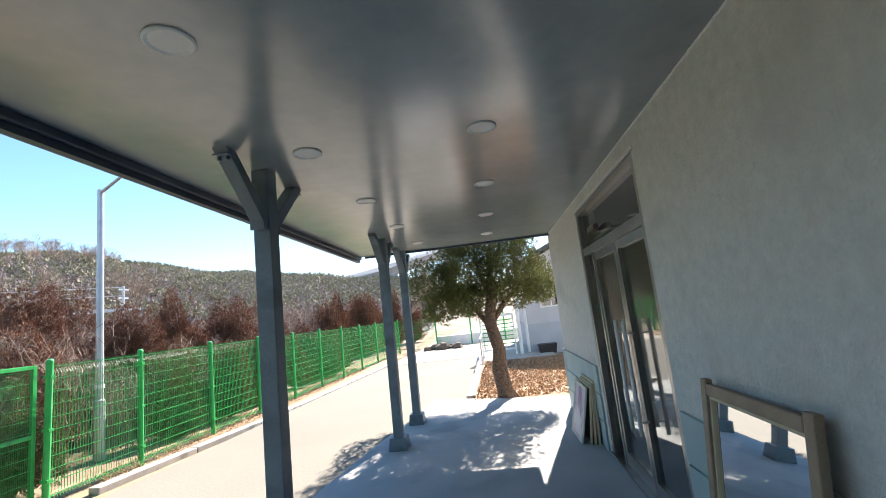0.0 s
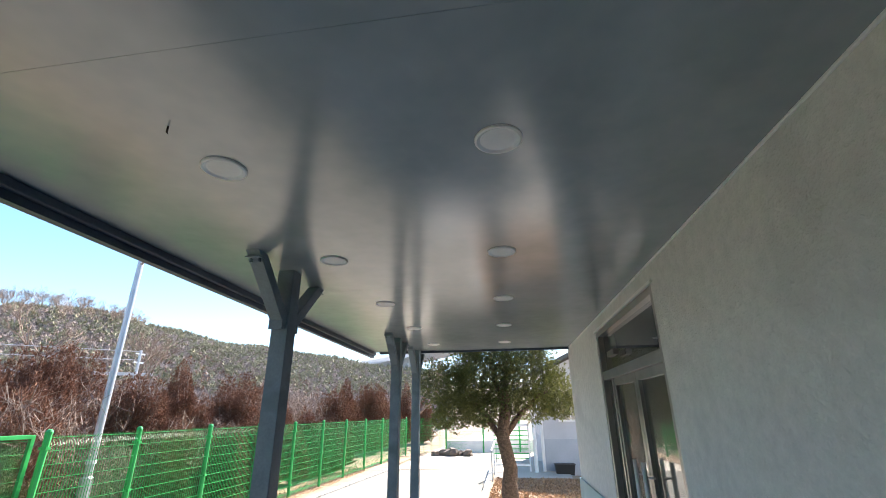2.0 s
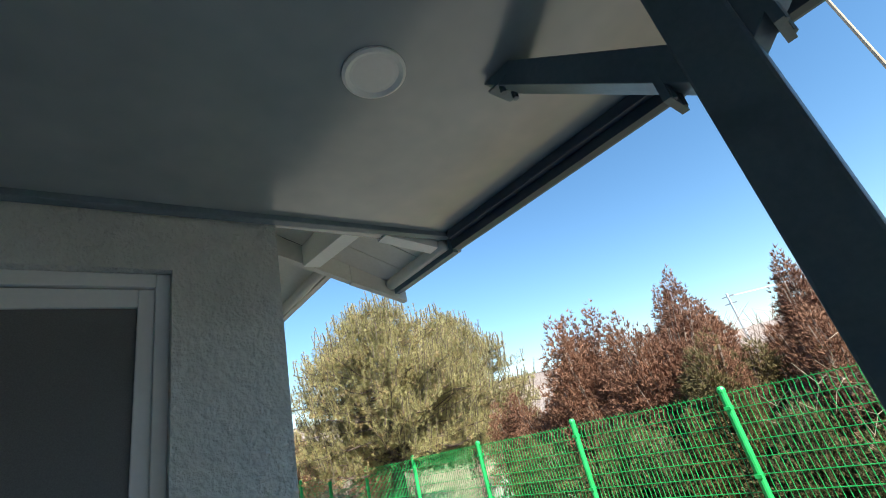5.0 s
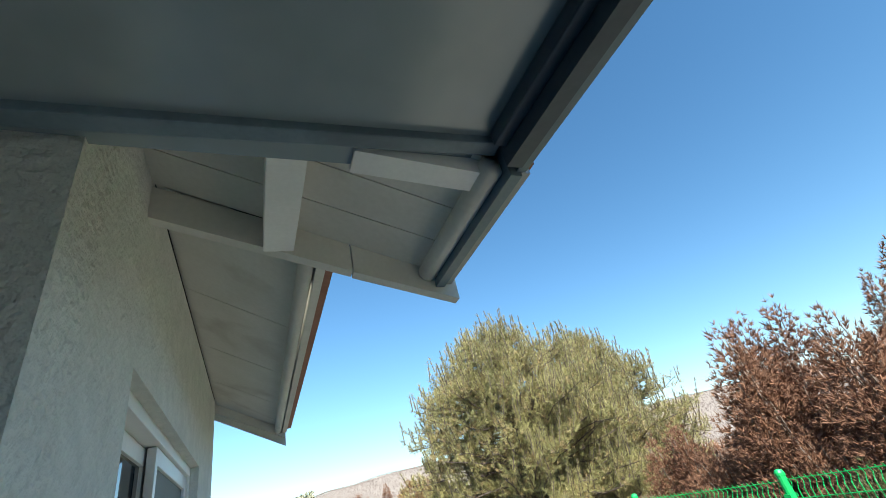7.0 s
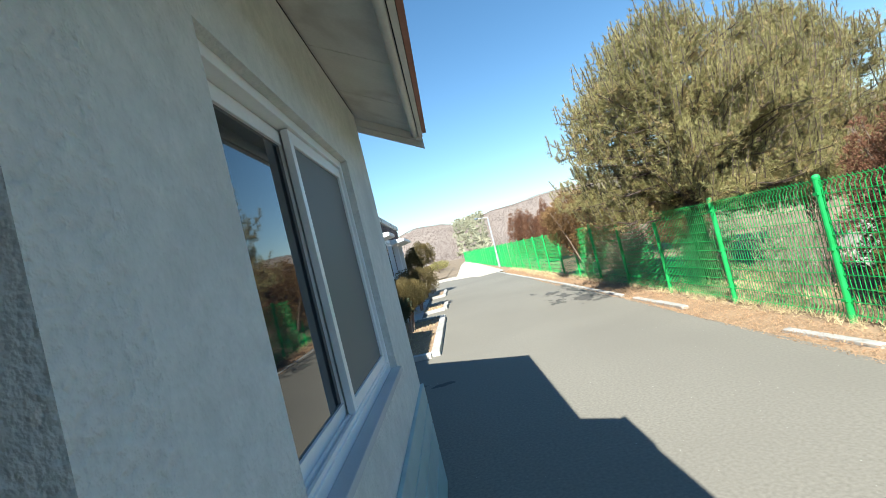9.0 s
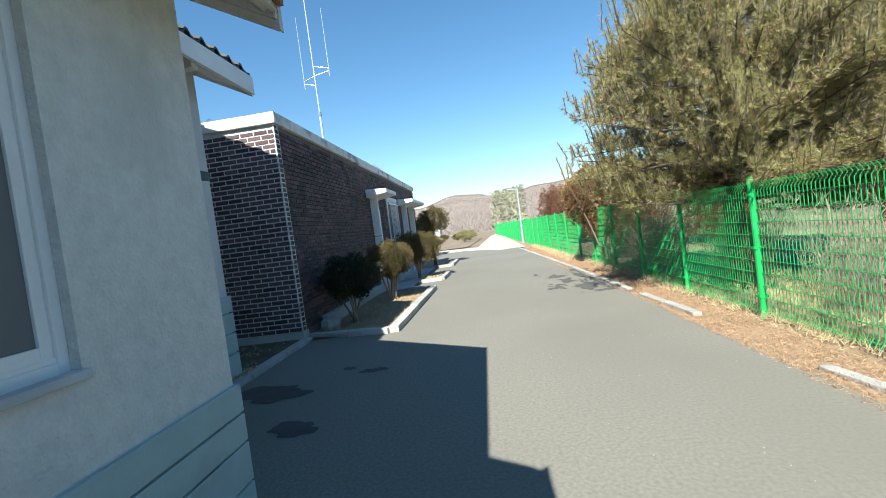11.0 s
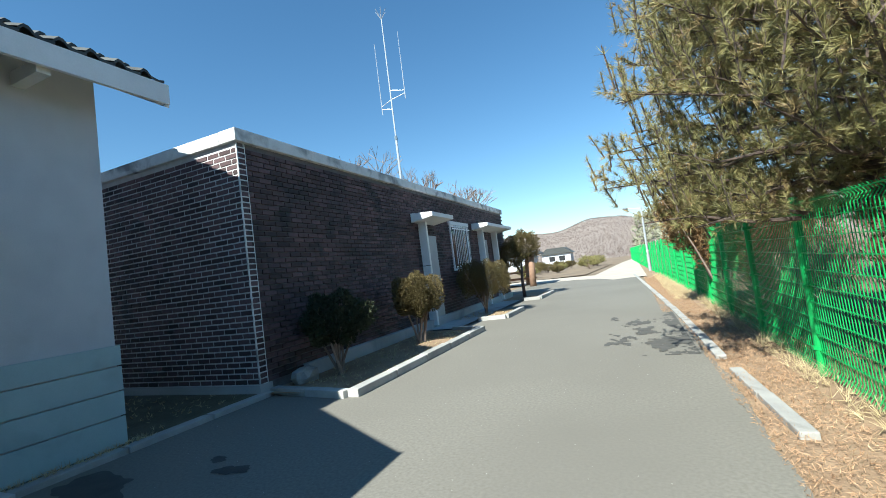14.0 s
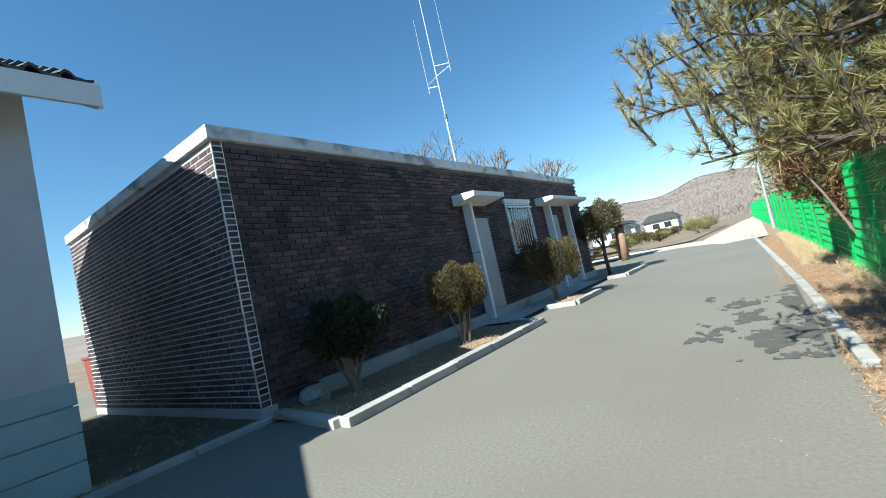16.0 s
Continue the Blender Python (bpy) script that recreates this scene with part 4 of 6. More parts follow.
class Courses(Shape):
    def brick(self, mid, u, length):
        a, b, c, e = length / 2, 0.02, 0.031, 0.004
        u = Vector(u)
        n = Vector((u.y, -u.x, 0))
        k = [(-a, 0, -c), (a, 0, -c), (a, 0, c), (-a, 0, c), (-a + e, b, -c + e), (a - e, b, -c + e), (a - e, b, c - e), (-a + e, b, c - e)]
        self.add([mid + u * p + n * q + Vector((0, 0, r)) for p, q, r in k], [(4, 5, 6, 7), (0, 1, 5, 4), (1, 2, 6, 5), (2, 3, 7, 6), (3, 0, 4, 7)])


rest_n, rest_w = Courses(), Courses()
courses = int((BTOP - 0.16) / COURSE)
single = 0
for c in range(courses):
    z = 0.16 + (c + 0.5) * COURSE
    x = BX0 - 0.008
    first = True
    while x < BX1 - 0.05:
        L = BLEN / 2 if first and c % 2 else BLEN
        L = min(L, BX1 - x)
        d = rnd.uniform(-0.003, 0.003)
        if x < BX0 + 1.35 and L in (BLEN, BLEN / 2) and single < 300:
            ob = part("brick", full if L == BLEN else half, BRICK, wall_n)
            ob.matrix_basis = pose(x + L / 2, BY0 - 0.012 + d, z, 0, 0, 180)
            single += 1
        elif L > 0.03:
            rest_n.brick(Vector((x + L / 2, BY0 - 0.012 + d, z)), (-1, 0, 0), L - 0.014)
        x += L
        first = False
    y = BY0 + 0.006
    first = True
    while y > BY1 + 0.05:
        L = BLEN / 2 if first and c % 2 == 0 else BLEN
        rest_w.brick(Vector((BX0 + 0.012 + rnd.uniform(-0.002, 0.002), y - L / 2, z)), (0, -1, 0), L - 0.008)
        y -= L
        first = False
part("brickwork", rest_n, BRICK, wall_n)["kind"] = "stuff"
part("brickwork", rest_w, BRICK, wall_w)["kind"] = "stuff"


# ---- plants ----
class Leaves:
    """Many small blades or leaves, gathered as arrays for one mesh."""
    def __init__(self, seed):
        self.g = np.random.default_rng(seed)
        self.tri = []

    def tufts(self, centres, axes, count, length, width, spread):
        """Needles fanning out from each centre about its axis."""
        c = np.repeat(np.asarray(centres, float), count, 0)
        a = np.repeat(np.asarray(axes, float), count, 0)
        d = a + self.g.normal(0, spread, c.shape)
        d /= np.linalg.norm(d, axis=1, keepdims=True) + 1e-9
        side = np.cross(d, self.g.normal(0, 1, c.shape))
        side /= np.linalg.norm(side, axis=1, keepdims=True) + 1e-9
        ln = length * self.g.uniform(0.6, 1.15, (len(c), 1))
        w = width * self.g.uniform(0.7, 1.3, (len(c), 1)) / 2
        self.tri.append(np.stack([c - side * w, c + side * w, c + d * ln], 1))

    def mesh(self, name, mat):
        t = np.concatenate(self.tri).reshape(-1, 3)
        me = bpy.data.meshes.new(name)
        n = len(t)
        me.vertices.add(n)
        grid = np.array(GRID[0])
        t = t @ grid[:3, :3].T + grid[:3, 3]
        me.vertices.foreach_set("co", t.astype(np.float32).ravel())
        me.loops.add(n)
        me.loops.foreach_set("vertex_index", np.arange(n, dtype=np.int32))
        me.polygons.add(n // 3)
        me.polygons.foreach_set("loop_start", np.arange(0, n, 3, dtype=np.int32))
        me.update(calc_edges=True)
        me.validate()
        me.materials.append(mat)
        return me


def unit(v):
    v = np.asarray(v, float)
    return v / (np.linalg.norm(v, axis=-1, keepdims=True) + 1e-9)


def pine_tree(x, y, height, reach, seed, bare_below):
    """A pine: tapered trunk, whorls of rising limbs with side shoots, each shoot set with needle tufts."""
    g = random.Random(seed)
    t = thing("pine_tree", "bushy olive pine with upright winter shoots", "tree", (x, y, 0))
    trunk = Shape().tube([(x, y, -0.1), (x + 0.05, y - 0.05, height * 0.3), (x, y + 0.06, height * 0.6), (x + 0.04, y, height * 0.97)], [0.16, 0.13, 0.08, 0.015], 9)
    wood = Shape()
    tips, axes, brown, baxes = [], [], [], []
    levels = 24
    for lv_ in range(levels):
        f0 = lv_ / (levels - 1)
        for k in range(11 if f0 < 0.75 else 7):
            f = min(1.0, max(0.0, f0 + g.uniform(-0.03, 0.03)))
            z = bare_below + f * (height - bare_below) * 0.9
            span = reach * (0.86 + 0.7 * min(f, 0.25)) * max(0.10, (1 - f ** 2.1)) ** 0.62
            a = g.uniform(0, 2 * math.pi)
            lobe = 1 + 0.07 * math.sin(3 * a + seed) + 0.05 * math.sin(7 * a + 4 * f)
            ln = span * lobe * g.uniform(0.70, 0.95)
            rise = 0.02 + 0.10 * f + g.uniform(-0.08, 0.10)
            pts = []
            for j in range(6):
                s = j / 5
                pts.append(Vector((x + math.cos(a) * ln * s, y + math.sin(a) * ln * s, z + rise * ln * s * s + 0.06 * ln * s + g.uniform(-0.09, 0.09))))
            wood.tube(pts, [max(0.006, 0.024 * (1 - 0.8 * j / 5) * (1.3 - f)) for j in range(6)], 5)
            for j in range(int(9 + 14 * ln)):
                s = g.uniform(0.10, 1.0) ** 0.75
                i = min(int(s * 5), 4)
                p = pts[i].lerp(pts[i + 1], s * 5 - i)
                d = Vector((math.cos(a) * 0.35 + g.gauss(0, 0.6), math.sin(a) * 0.35 + g.gauss(0, 0.6), g.uniform(-0.15, 1.0))).normalized()
                sl = g.uniform(0.15, 0.45) * (1.1 - 0.3 * s)
                q = p + d * sl
                wood.add([p + Vector((0.006, 0, 0)), p + Vector((-0.003, 0.005, 0)), p + Vector((-0.003, -0.005, 0)), q], [(0, 1, 3), (1, 2, 3), (2, 0, 3)])
                for m in (0.35, 0.7, 1.0):
                    (brown if g.random() < 0.26 else tips).append(p + d * sl * m)
                    (baxes if len(brown) > len(baxes) else axes).append(d)
                if g.random() < 0.10 + 0.35 * s * s:
                    lean = 0.35 * (1 - f)
                    up = Vector((math.cos(a) * lean + g.gauss(0, 0.14), math.sin(a) * lean + g.gauss(0, 0.14), 1)).normalized()
                    h = g.uniform(0.16, 0.42)
                    wood.tube([q, q + up * h], [0.010, 0.007], 3)
                    for m in (0.2, 0.5, 0.8):
                        tips.append(q + up * h * m)
                        axes.append(up)
    part("trunk", trunk, PINEBARK, t, smooth=True)
    part("limb_frame", wood, PINEBARK, t)
    lv = Leaves(seed)
    lv.tufts(tips, axes, 27, 0.105, 0.0044, 0.55)
    part("crown", lv.mesh("crown", NEEDLE), NEEDLE, t)
    lv = Leaves(seed + 1)
    lv.tufts(brown, baxes, 27, 0.10, 0.0044, 0.55)
    part("crown_dry", lv.mesh("crown_dry", NEEDLEBROWN), NEEDLEBROWN, t, "dry brown needles")
    return t


def spray_points(g, n, blobs):
    """Points and outward axes on the skins of several blobs (x, y, z, rx, ry, rz)."""
    pts, ax = [], []
    vol = np.array([b[3] * b[4] * b[5] for b in blobs]) ** 0.67
    for b, share in zip(blobs, vol / vol.sum()):
        m = int(n * share)
        d = unit(g.normal(0, 1, (m, 3)))
        r = g.uniform(0.35, 1.0, (m, 1)) ** 0.5 * (1 + 0.16 * np.sin(d[:, :1] * 7 + d[:, 1:2] * 5 + b[0] * 9))
        pts.append(np.array(b[:3]) + d * r * np.array(b[3:6]))
        ax.append(unit(d * 0.7 + np.array([0, 0, 0.55])))
    return np.concatenate(pts), np.concatenate(ax)


def leafy(name, label, category, at, blobs, n, mat, seed, leaf=0.055, width=0.020, each=7, spread=0.55, stem=None, group="", wood=TWIG):
    """A shrub or small tree: stems and limbs, and a crown of leaf sprays with gaps."""
    t = thing(name, label, category, at, group)
    g = np.random.default_rng(seed)
    x, y, z = at
    s = Shape()
    if stem is None:
        for b in blobs:
            for k in range(4):
                e = (b[0] + g.normal(0, b[3] * 0.4), b[1] + g.normal(0, b[4] * 0.4), b[2] + b[5] * 0.5)
                s.tube([(x + g.normal(0, 0.03), y + g.normal(0, 0.03), z - 0.04), ((x + e[0]) / 2, (y + e[1]) / 2, (z + e[2]) / 2 + 0.1), e], [0.022, 0.016, 0.006], 5)
    else:
        for pts, radii in stem:
            s.tube(pts, radii, 10)
    part("stem" if stem is None else "trunk", s, wood, t, smooth=stem is not None)
    p, a = spray_points(g, n, blobs)
    lv = Leaves(seed)
    lv.tufts(p, a, each, leaf, width, spread)
    part("crown", lv.mesh("crown", mat), mat, t)
    return t


# the porch juniper
GRID[0] = PORCH
tx, ty = 0.45, 8.62
jun = [(0.1, 8.9, 2.45, 0.75, 0.8, 0.62), (0.75, 8.85, 2.4, 0.75, 0.8, 0.55), (-0.35, 8.95, 2.2, 0.5, 0.6, 0.5), (1.25, 8.9, 2.15, 0.42, 0.6, 0.42), (0.45, 8.9, 2.95, 0.9, 0.9, 0.6), (-0.1, 8.85, 1.9, 0.4, 0.5, 0.32), (0.35, 9.1, 3.5, 0.6, 0.6, 0.5), (1.35, 8.8, 1.95, 0.28, 0.35, 0.25), (-0.55, 8.9, 1.85, 0.36, 0.45, 0.34), (0.15, 8.95, 1.85, 0.45, 0.5, 0.3), (0.85, 8.9, 1.95, 0.4, 0.5, 0.3), (-0.75, 8.95, 2.35, 0.5, 0.6, 0.45), (-0.2, 8.9, 3.35, 0.75, 0.8, 0.5), (0.95, 8.9, 3.3, 0.6, 0.7, 0.45), (-0.75, 8.8, 1.72, 0.22, 0.3, 0.2)]
leafy("juniper_tree", "green juniper with a twisted shaggy trunk", "tree", (tx, ty, 0.08), jun, 25000, JUNIPER, 5, 0.055, 0.011, 9, 0.6, wood=BARK, stem=[
    ([(tx + 0.06, ty, 0.02), (tx + 0.0, ty, 0.22), (tx - 0.06, ty + 0.02, 0.6), (tx - 0.02, ty + 0.02, 0.95), (tx - 0.12, ty + 0.04, 1.4), (tx - 0.05, ty + 0.1, 2.0), (tx, ty + 0.2, 2.7)], [0.21, 0.15, 0.14, 0.12, 0.115, 0.09, 0.03]),
    ([(tx - 0.07, ty + 0.04, 1.25), (tx - 0.25, ty + 0.1, 1.55), (tx - 0.6, ty + 0.2, 2.0), (tx - 0.8, ty + 0.3, 2.3)], [0.06, 0.05, 0.035, 0.015]),
    ([(tx - 0.08, ty + 0.04, 1.45), (tx + 0.2, ty + 0.1, 1.8), (tx + 0.6, ty + 0.15, 2.15), (tx + 0.85, ty + 0.2, 2.2)], [0.055, 0.045, 0.03, 0.012]),
    ([(tx - 0.06, ty + 0.06, 1.8), (tx - 0.2, ty + 0.15, 2.3), (tx - 0.3, ty + 0.25, 2.9)], [0.05, 0.04, 0.015]),
    ([(tx + 0.10, ty - 0.08, 0.03), (tx + 0.05, ty - 0.04, 0.5), (tx, ty - 0.02, 1.0)], [0.07, 0.05, 0.03]),
    ([(tx - 0.10, ty + 0.05, 0.03), (tx - 0.07, ty + 0.02, 0.4), (tx - 0.08, ty + 0.03, 0.95)], [0.07, 0.055, 0.03])])

GRID[0] = LANE
pine_tree(-5.9, -9.4, 5.2, 2.75, 11, 1.35)
pine_tree(-9.1, -10.6, 5.3, 2.6, 12, 0.9)

leafy("clipped_shrub", "round shrub by the wall, its shade painted into the leaves", "shrub", (0.42, -9.75, 0.05), [(0.42, -9.75, 0.86, 0.52, 0.54, 0.38), (0.40, -9.65, 0.74, 0.44, 0.44, 0.24)], 3600, DARKLEAF, 21, 0.06, 0.02, 6)
leafy("clipped_shrub", "rounded bronze yew shrub in a planting bed", "shrub", (0.22, -12.0, 0.05), [(0.20, -12.0, 0.98, 0.50, 0.52, 0.40), (0.2, -11.95, 0.82, 0.42, 0.42, 0.26)], 7000, BUSHLEAF, 22, 0.045, 0.012, 7)
leafy("clipped_shrub", "two-lobed bronze yew shrub in a planting bed", "shrub", (0.22, -16.1, 0.05), [(0.0, -16.2, 1.0, 0.56, 0.66, 0.50), (0.45, -15.9, 1.05, 0.45, 0.5, 0.50)], 8500, BUSHLEAF, 23, 0.045, 0.012, 7)
leafy("clipped_tree", "small trimmed tree with a bronze rounded crown", "tree", (0.25, -21.0, 0.05), [(0.1, -21.2, 2.0, 0.62, 0.75, 0.55), (0.5, -20.8, 1.7, 0.5, 0.5, 0.5)], 4200, BUSHLEAF, 24, 0.07, 0.022, 6, stem=[([(0.25, -21.0, 0.0), (0.27, -21.0, 0.7), (0.2, -21.0, 1.5)], [0.07, 0.055, 0.04]), ([(0.25, -21.0, 0.9), (0.5, -20.9, 1.5)], [0.04, 0.02])], wood=PINEBARK)
leafy("roadside_cedar", "russet cedar bush leaning through the fence", "shrub", (-5.25, -14.6, 0.0), [(-4.85, -14.6, 1.9, 0.55, 0.7, 0.55), (-5.2, -14.6, 1.3, 0.5, 0.6, 0.6), (-4.75, -14.8, 1.5, 0.4, 0.45, 0.4), (-5.0, -14.5, 2.4, 0.35, 0.4, 0.35), (-4.55, -14.7, 2.05, 0.35, 0.4, 0.3), (-5.5, -14.2, 2.2, 0.5, 0.6, 0.5)], 6500, CEDARBROWN, 25, 0.075, 0.016, 8)


def cedar(seed, height, wide, mat, label):
    """A ragged cedar of several upright pointed leaders, at the origin."""
    g = np.random.default_rng(seed)
    blobs = []
    for k in range(8):
        a, r = g.uniform(0, 6.28), g.uniform(0, wide * 0.75)
        h = height * g.uniform(0.6, 1.0)
        for f, q in ((0.2, 0.62), (0.45, 0.60), (0.66, 0.52), (0.82, 0.38), (0.94, 0.20)):
            blobs.append((r * math.cos(a), r * math.sin(a), h * f, wide * q, wide * q, h * 0.16))
    return leafy("cedar_shrub", label, "shrub", (0, 0, 0), blobs, 17000, mat, seed, 0.09, 0.012, 9, 0.5, group="shrubs beyond the fence")


def bramble(seed, n, reach, mat, label):
    """A tangle of thin arching canes, at the origin."""
    g = random.Random(seed)
    s = Shape()
    for k in range(n):
        x, y = g.uniform(-0.7, 0.7), g.uniform(-0.9, 0.9)
        a, ln, up = g.uniform(0, 6.28), g.uniform(0.4, 1.0) * reach, g.uniform(0.9, 2.1)
        pts = [Vector((x + math.cos(a) * ln * f, y + math.sin(a) * ln * f, up * math.sin(min(1.0, f * g.uniform(0.9, 1.1)) * 2.2))) for f in (0, 0.2, 0.42, 0.65, 0.85, 1.0)]
        s.tube(pts, [0.007, 0.0065, 0.006, 0.005, 0.004, 0.002], 3)
        for j in range(5):
            p = pts[g.randint(1, 5)]
            q = p + Vector((g.gauss(0, 0.18), g.gauss(0, 0.18), g.uniform(0.05, 0.35)))
            s.tube([p, q], [0.005, 0.002], 3)
    t = thing("bramble", label, "shrub", (0, 0, 0), "brambles beyond the fence")
    part("cane_tangle", s, mat, t)
    return t


kinds = [cedar(31, 3.0, 0.95, RUSSET, "rust brown winter cedar beyond the fence"), cedar(32, 2.8, 1.05, RUSSET, "rust brown winter cedar beyond the fence"), cedar(33, 3.4, 0.8, RUSSET, "tall rust brown cedar beyond the fence"),
         cedar(34, 2.5, 0.85, BUSHLEAF, "bronze green cedar beyond the fence"), cedar(35, 2.3, 1.15, OLIVEHEDGE, "dark olive bush close behind the fence")]
canes = [bramble(41, 110, 1.3, PALETWIG, "pale dry bramble tangle behind the fence"), bramble(42, 130, 1.0, TWIG, "leafless brown shrub behind the fence"), bramble(43, 120, 1.2, TWIG, "leafless brown shrub behind the fence")]
firsts = [((-6.9, -4.6, 0), 1.0), ((-6.8, -3.3, 0), 0.98), ((-7.0, -1.5, 0), 0.84), ((-6.5, -2.3, 0), 0.85), ((-5.85, -0.9, 0), 0.56)]
for ob, (p, sc) in zip(kinds, firsts):
    ob.location, ob.scale = p, (sc, sc, sc)
for ob, p in zip(canes, ((-6.6, -0.4, 0), (-6.7, 1.2, 0), (-6.7, 3.0, 0))):
    ob.location, ob.scale = p, (0.75, 0.75, 0.75)


def set_copy(ob, x, y, s, turn):
    c = copy_thing(ob, Matrix.Translation((x, y, 0)) @ Matrix.Rotation(turn, 4, "Z") @ Matrix.Diagonal((s / ob.scale[0], s / ob.scale[0], s / ob.scale[0], 1)))
    return c


g4 = random.Random(8)
near_row = [(-6.4, -5.0, 1, 0.70), (-6.3, -3.9, 1, 0.66), (-6.5, -2.6, 0, 0.62), (-6.4, -1.2, 1, 0.62), (-6.6, 0.3, 0, 0.66), (-6.5, 1.6, 1, 0.58), (-6.6, 3.0, 0, 0.56), (-6.4, 4.4, 1, 0.52), (-6.6, 5.8, 0, 0.5), (-7.6, -0.9, 1, 0.85), (-7.7, 1.4, 0, 0.8), (-7.8, 3.8, 1, 0.75), (-6.2, -5.3, 0, 0.55), (-6.6, -6.1, 0, 0.62), (-8.6, -3.4, 2, 0.95), (-8.3, -0.2, 2, 0.78), (-9.4, 1.2, 1, 0.9), (-8.2, 2.3, 0, 0.80), (-9.5, 3.6, 1, 0.85), (-8.3, 5.0, 0, 0.72), (-7.9, 6.9, 1, 0.78), (-7.4, 8.6, 0, 0.72),
            (-7.2, 10.2, 2, 0.72), (-6.6, 9.0, 1, 0.55), (-7.4, 12.0, 1, 0.85), (-7.0, 14.0, 0, 0.62), (-6.8, 16.0, 1, 0.6), (-6.9, 18.2, 0, 0.75), (-7.2, 20.5, 2, 0.85), (-6.8, 22.5, 0, 0.9), (-7.0, 25.0, 1, 0.95), (-6.4, 27.5, 2, 0.9), (-5.6, 30.0, 0, 0.9),
            (-5.6, 7.9, 3, 0.45), (-5.5, 9.2, 0, 0.50), (-5.6, 14.6, 3, 0.42), (-6.0, -2.0, 3, 0.50), (-5.7, -4.0, 3, 0.45), (-10.5, -1.5, 1, 1.0), (-11, -5, 2, 1.0), (-10.2, 6.0, 1, 0.9), (-10.8, 9.5, 0, 0.95), (-10.4, 13.5, 2, 0.9), (-9.8, 17.5, 1, 1.0), (-12.8, 3.0, 2, 1.05), (-13, 7.5, 1, 1.05), (-12.5, 11.5, 0, 1.05),
            (-7.0, -17.0, 1, 0.8), (-7.4, -20.5, 0, 0.85), (-7.0, -25, 2, 0.9), (-7.5, -30, 1, 1.0), (-7.5, -36, 0, 1.1), (-9.6, -17, 2, 1.1)]
for bx, by, kk, sc in near_row:
    set_copy(kinds[kk], bx, by, sc * (1.1 if bx < -6.3 else 0.95), g4.uniform(0, 6.28))
for k in range(9):
    set_copy(canes[(k % 7 > 0) + (k % 2) * (k % 7 > 0)], g4.uniform(-7.4, -6.2), -1.5 + k * 1.5 + g4.uniform(-0.3, 0.3), g4.uniform(0.62, 0.95), g4.uniform(0, 6.28))
for k in range(8):
    set_copy(canes[k % 3], g4.uniform(-6.8, -5.7), -15.5 + k * 1.2, g4.uniform(0.45, 0.65), g4.uniform(0, 6.28))
for k in range(24):
    set_copy(canes[1 + k % 2], g4.uniform(-14.5, -8.0), g4.uniform(-3, 22), g4.uniform(0.9, 1.4), g4.uniform(0, 6.28))

for k in range(15):
    if k != 6:
        set_copy(kinds[4 if k % 4 else 3], -5.85 + g4.uniform(-0.12, 0.12), -5.5 + k * 0.78 + g4.uniform(-0.2, 0.2), g4.uniform(0.44, 0.6), g4.uniform(0, 6.28))
for k in range(8):
    set_copy(kinds[4 if k % 2 else 0], -5.75 + g4.uniform(-0.1, 0.1), 7.6 + k * 1.25 + g4.uniform(-0.4, 0.4), g4.uniform(0.36, 0.5), g4.uniform(0, 6.28))

# ---- loose cover: grass, dry leaves, pebbles ----
def scatter_stuff(name, label, category, mat, seed, n, boxes, length, width, each, spread, z=0.0, up=0.6):
    lv = Leaves(seed)
    pts = []
    for x0, x1, y0, y1, w in boxes:
        m = int(n * w)
        pts.append(np.stack([lv.g.uniform(x0, x1, m), lv.g.uniform(y0, y1, m), np.full(m, z)], 1))
    p = np.concatenate(pts)
    ax = unit(np.concatenate([lv.g.normal(0, 0.5, (len(p), 2)), np.full((len(p), 1), up)], 1))
    lv.tufts(p, ax, each, length, width, spread)
    return tagged(part(name, lv.mesh(name, mat), mat), label, category, "", "stuff")


scatter_stuff("dry_grass", "tufts of dry straw grass along the fence", "grass", STRAW, 51, 3000, [(-5.25, -4.85, -16, 1.5, 0.5), (-5.15, -4.75, 5.4, 16, 0.2), (-4.95, -4.45, -27, -16, 0.3), (-7, -5.2, -13, -5, 0.5)], 0.17, 0.004, 7, 0.45)
scatter_stuff("dead_grass", "short dead grass by the kerb", "grass", STRAW, 52, 900, [(0.95, 1.1, -7.4, -6.0, 0.2), (-0.35, 0.9, -13.2, -8.9, 0.5), (-0.5, 0.8, -16.6, -15.2, 0.2), (1.1, 6, -8.7, -7.3, 0.3)], 0.06, 0.006, 6, 0.8, 0.05)
scatter_stuff("leaf_litter", "drift of dry brown leaves on the soil", "leaves", LITTER, 53, 34000, [(-4.85, -4.25, -14, 1.5, 0.40), (-4.8, -4.5, 5.5, 16, 0.1), (-4.75, -4.05, -26, -14, 0.30), (-0.4, 0.9, -13.2, -11.0, 0.06), (-0.5, 0.8, -16.5, -15.2, 0.03), (1.1, 6.3, -8.5, -7.4, 0.05)], 0.042, 0.0045, 2, 1.2, 0.004, 0.1)
GRID[0] = PORCH
scatter_stuff("leaf_litter", "drift of dry brown leaves round the tree", "leaves", LITTER, 54, 11000, [(-0.10, 4.5, 8.55, 14.2, 1.0)], 0.06, 0.03, 2, 1.2, 0.112, 0.25)
GRID[0] = LANE
peb = Shape()
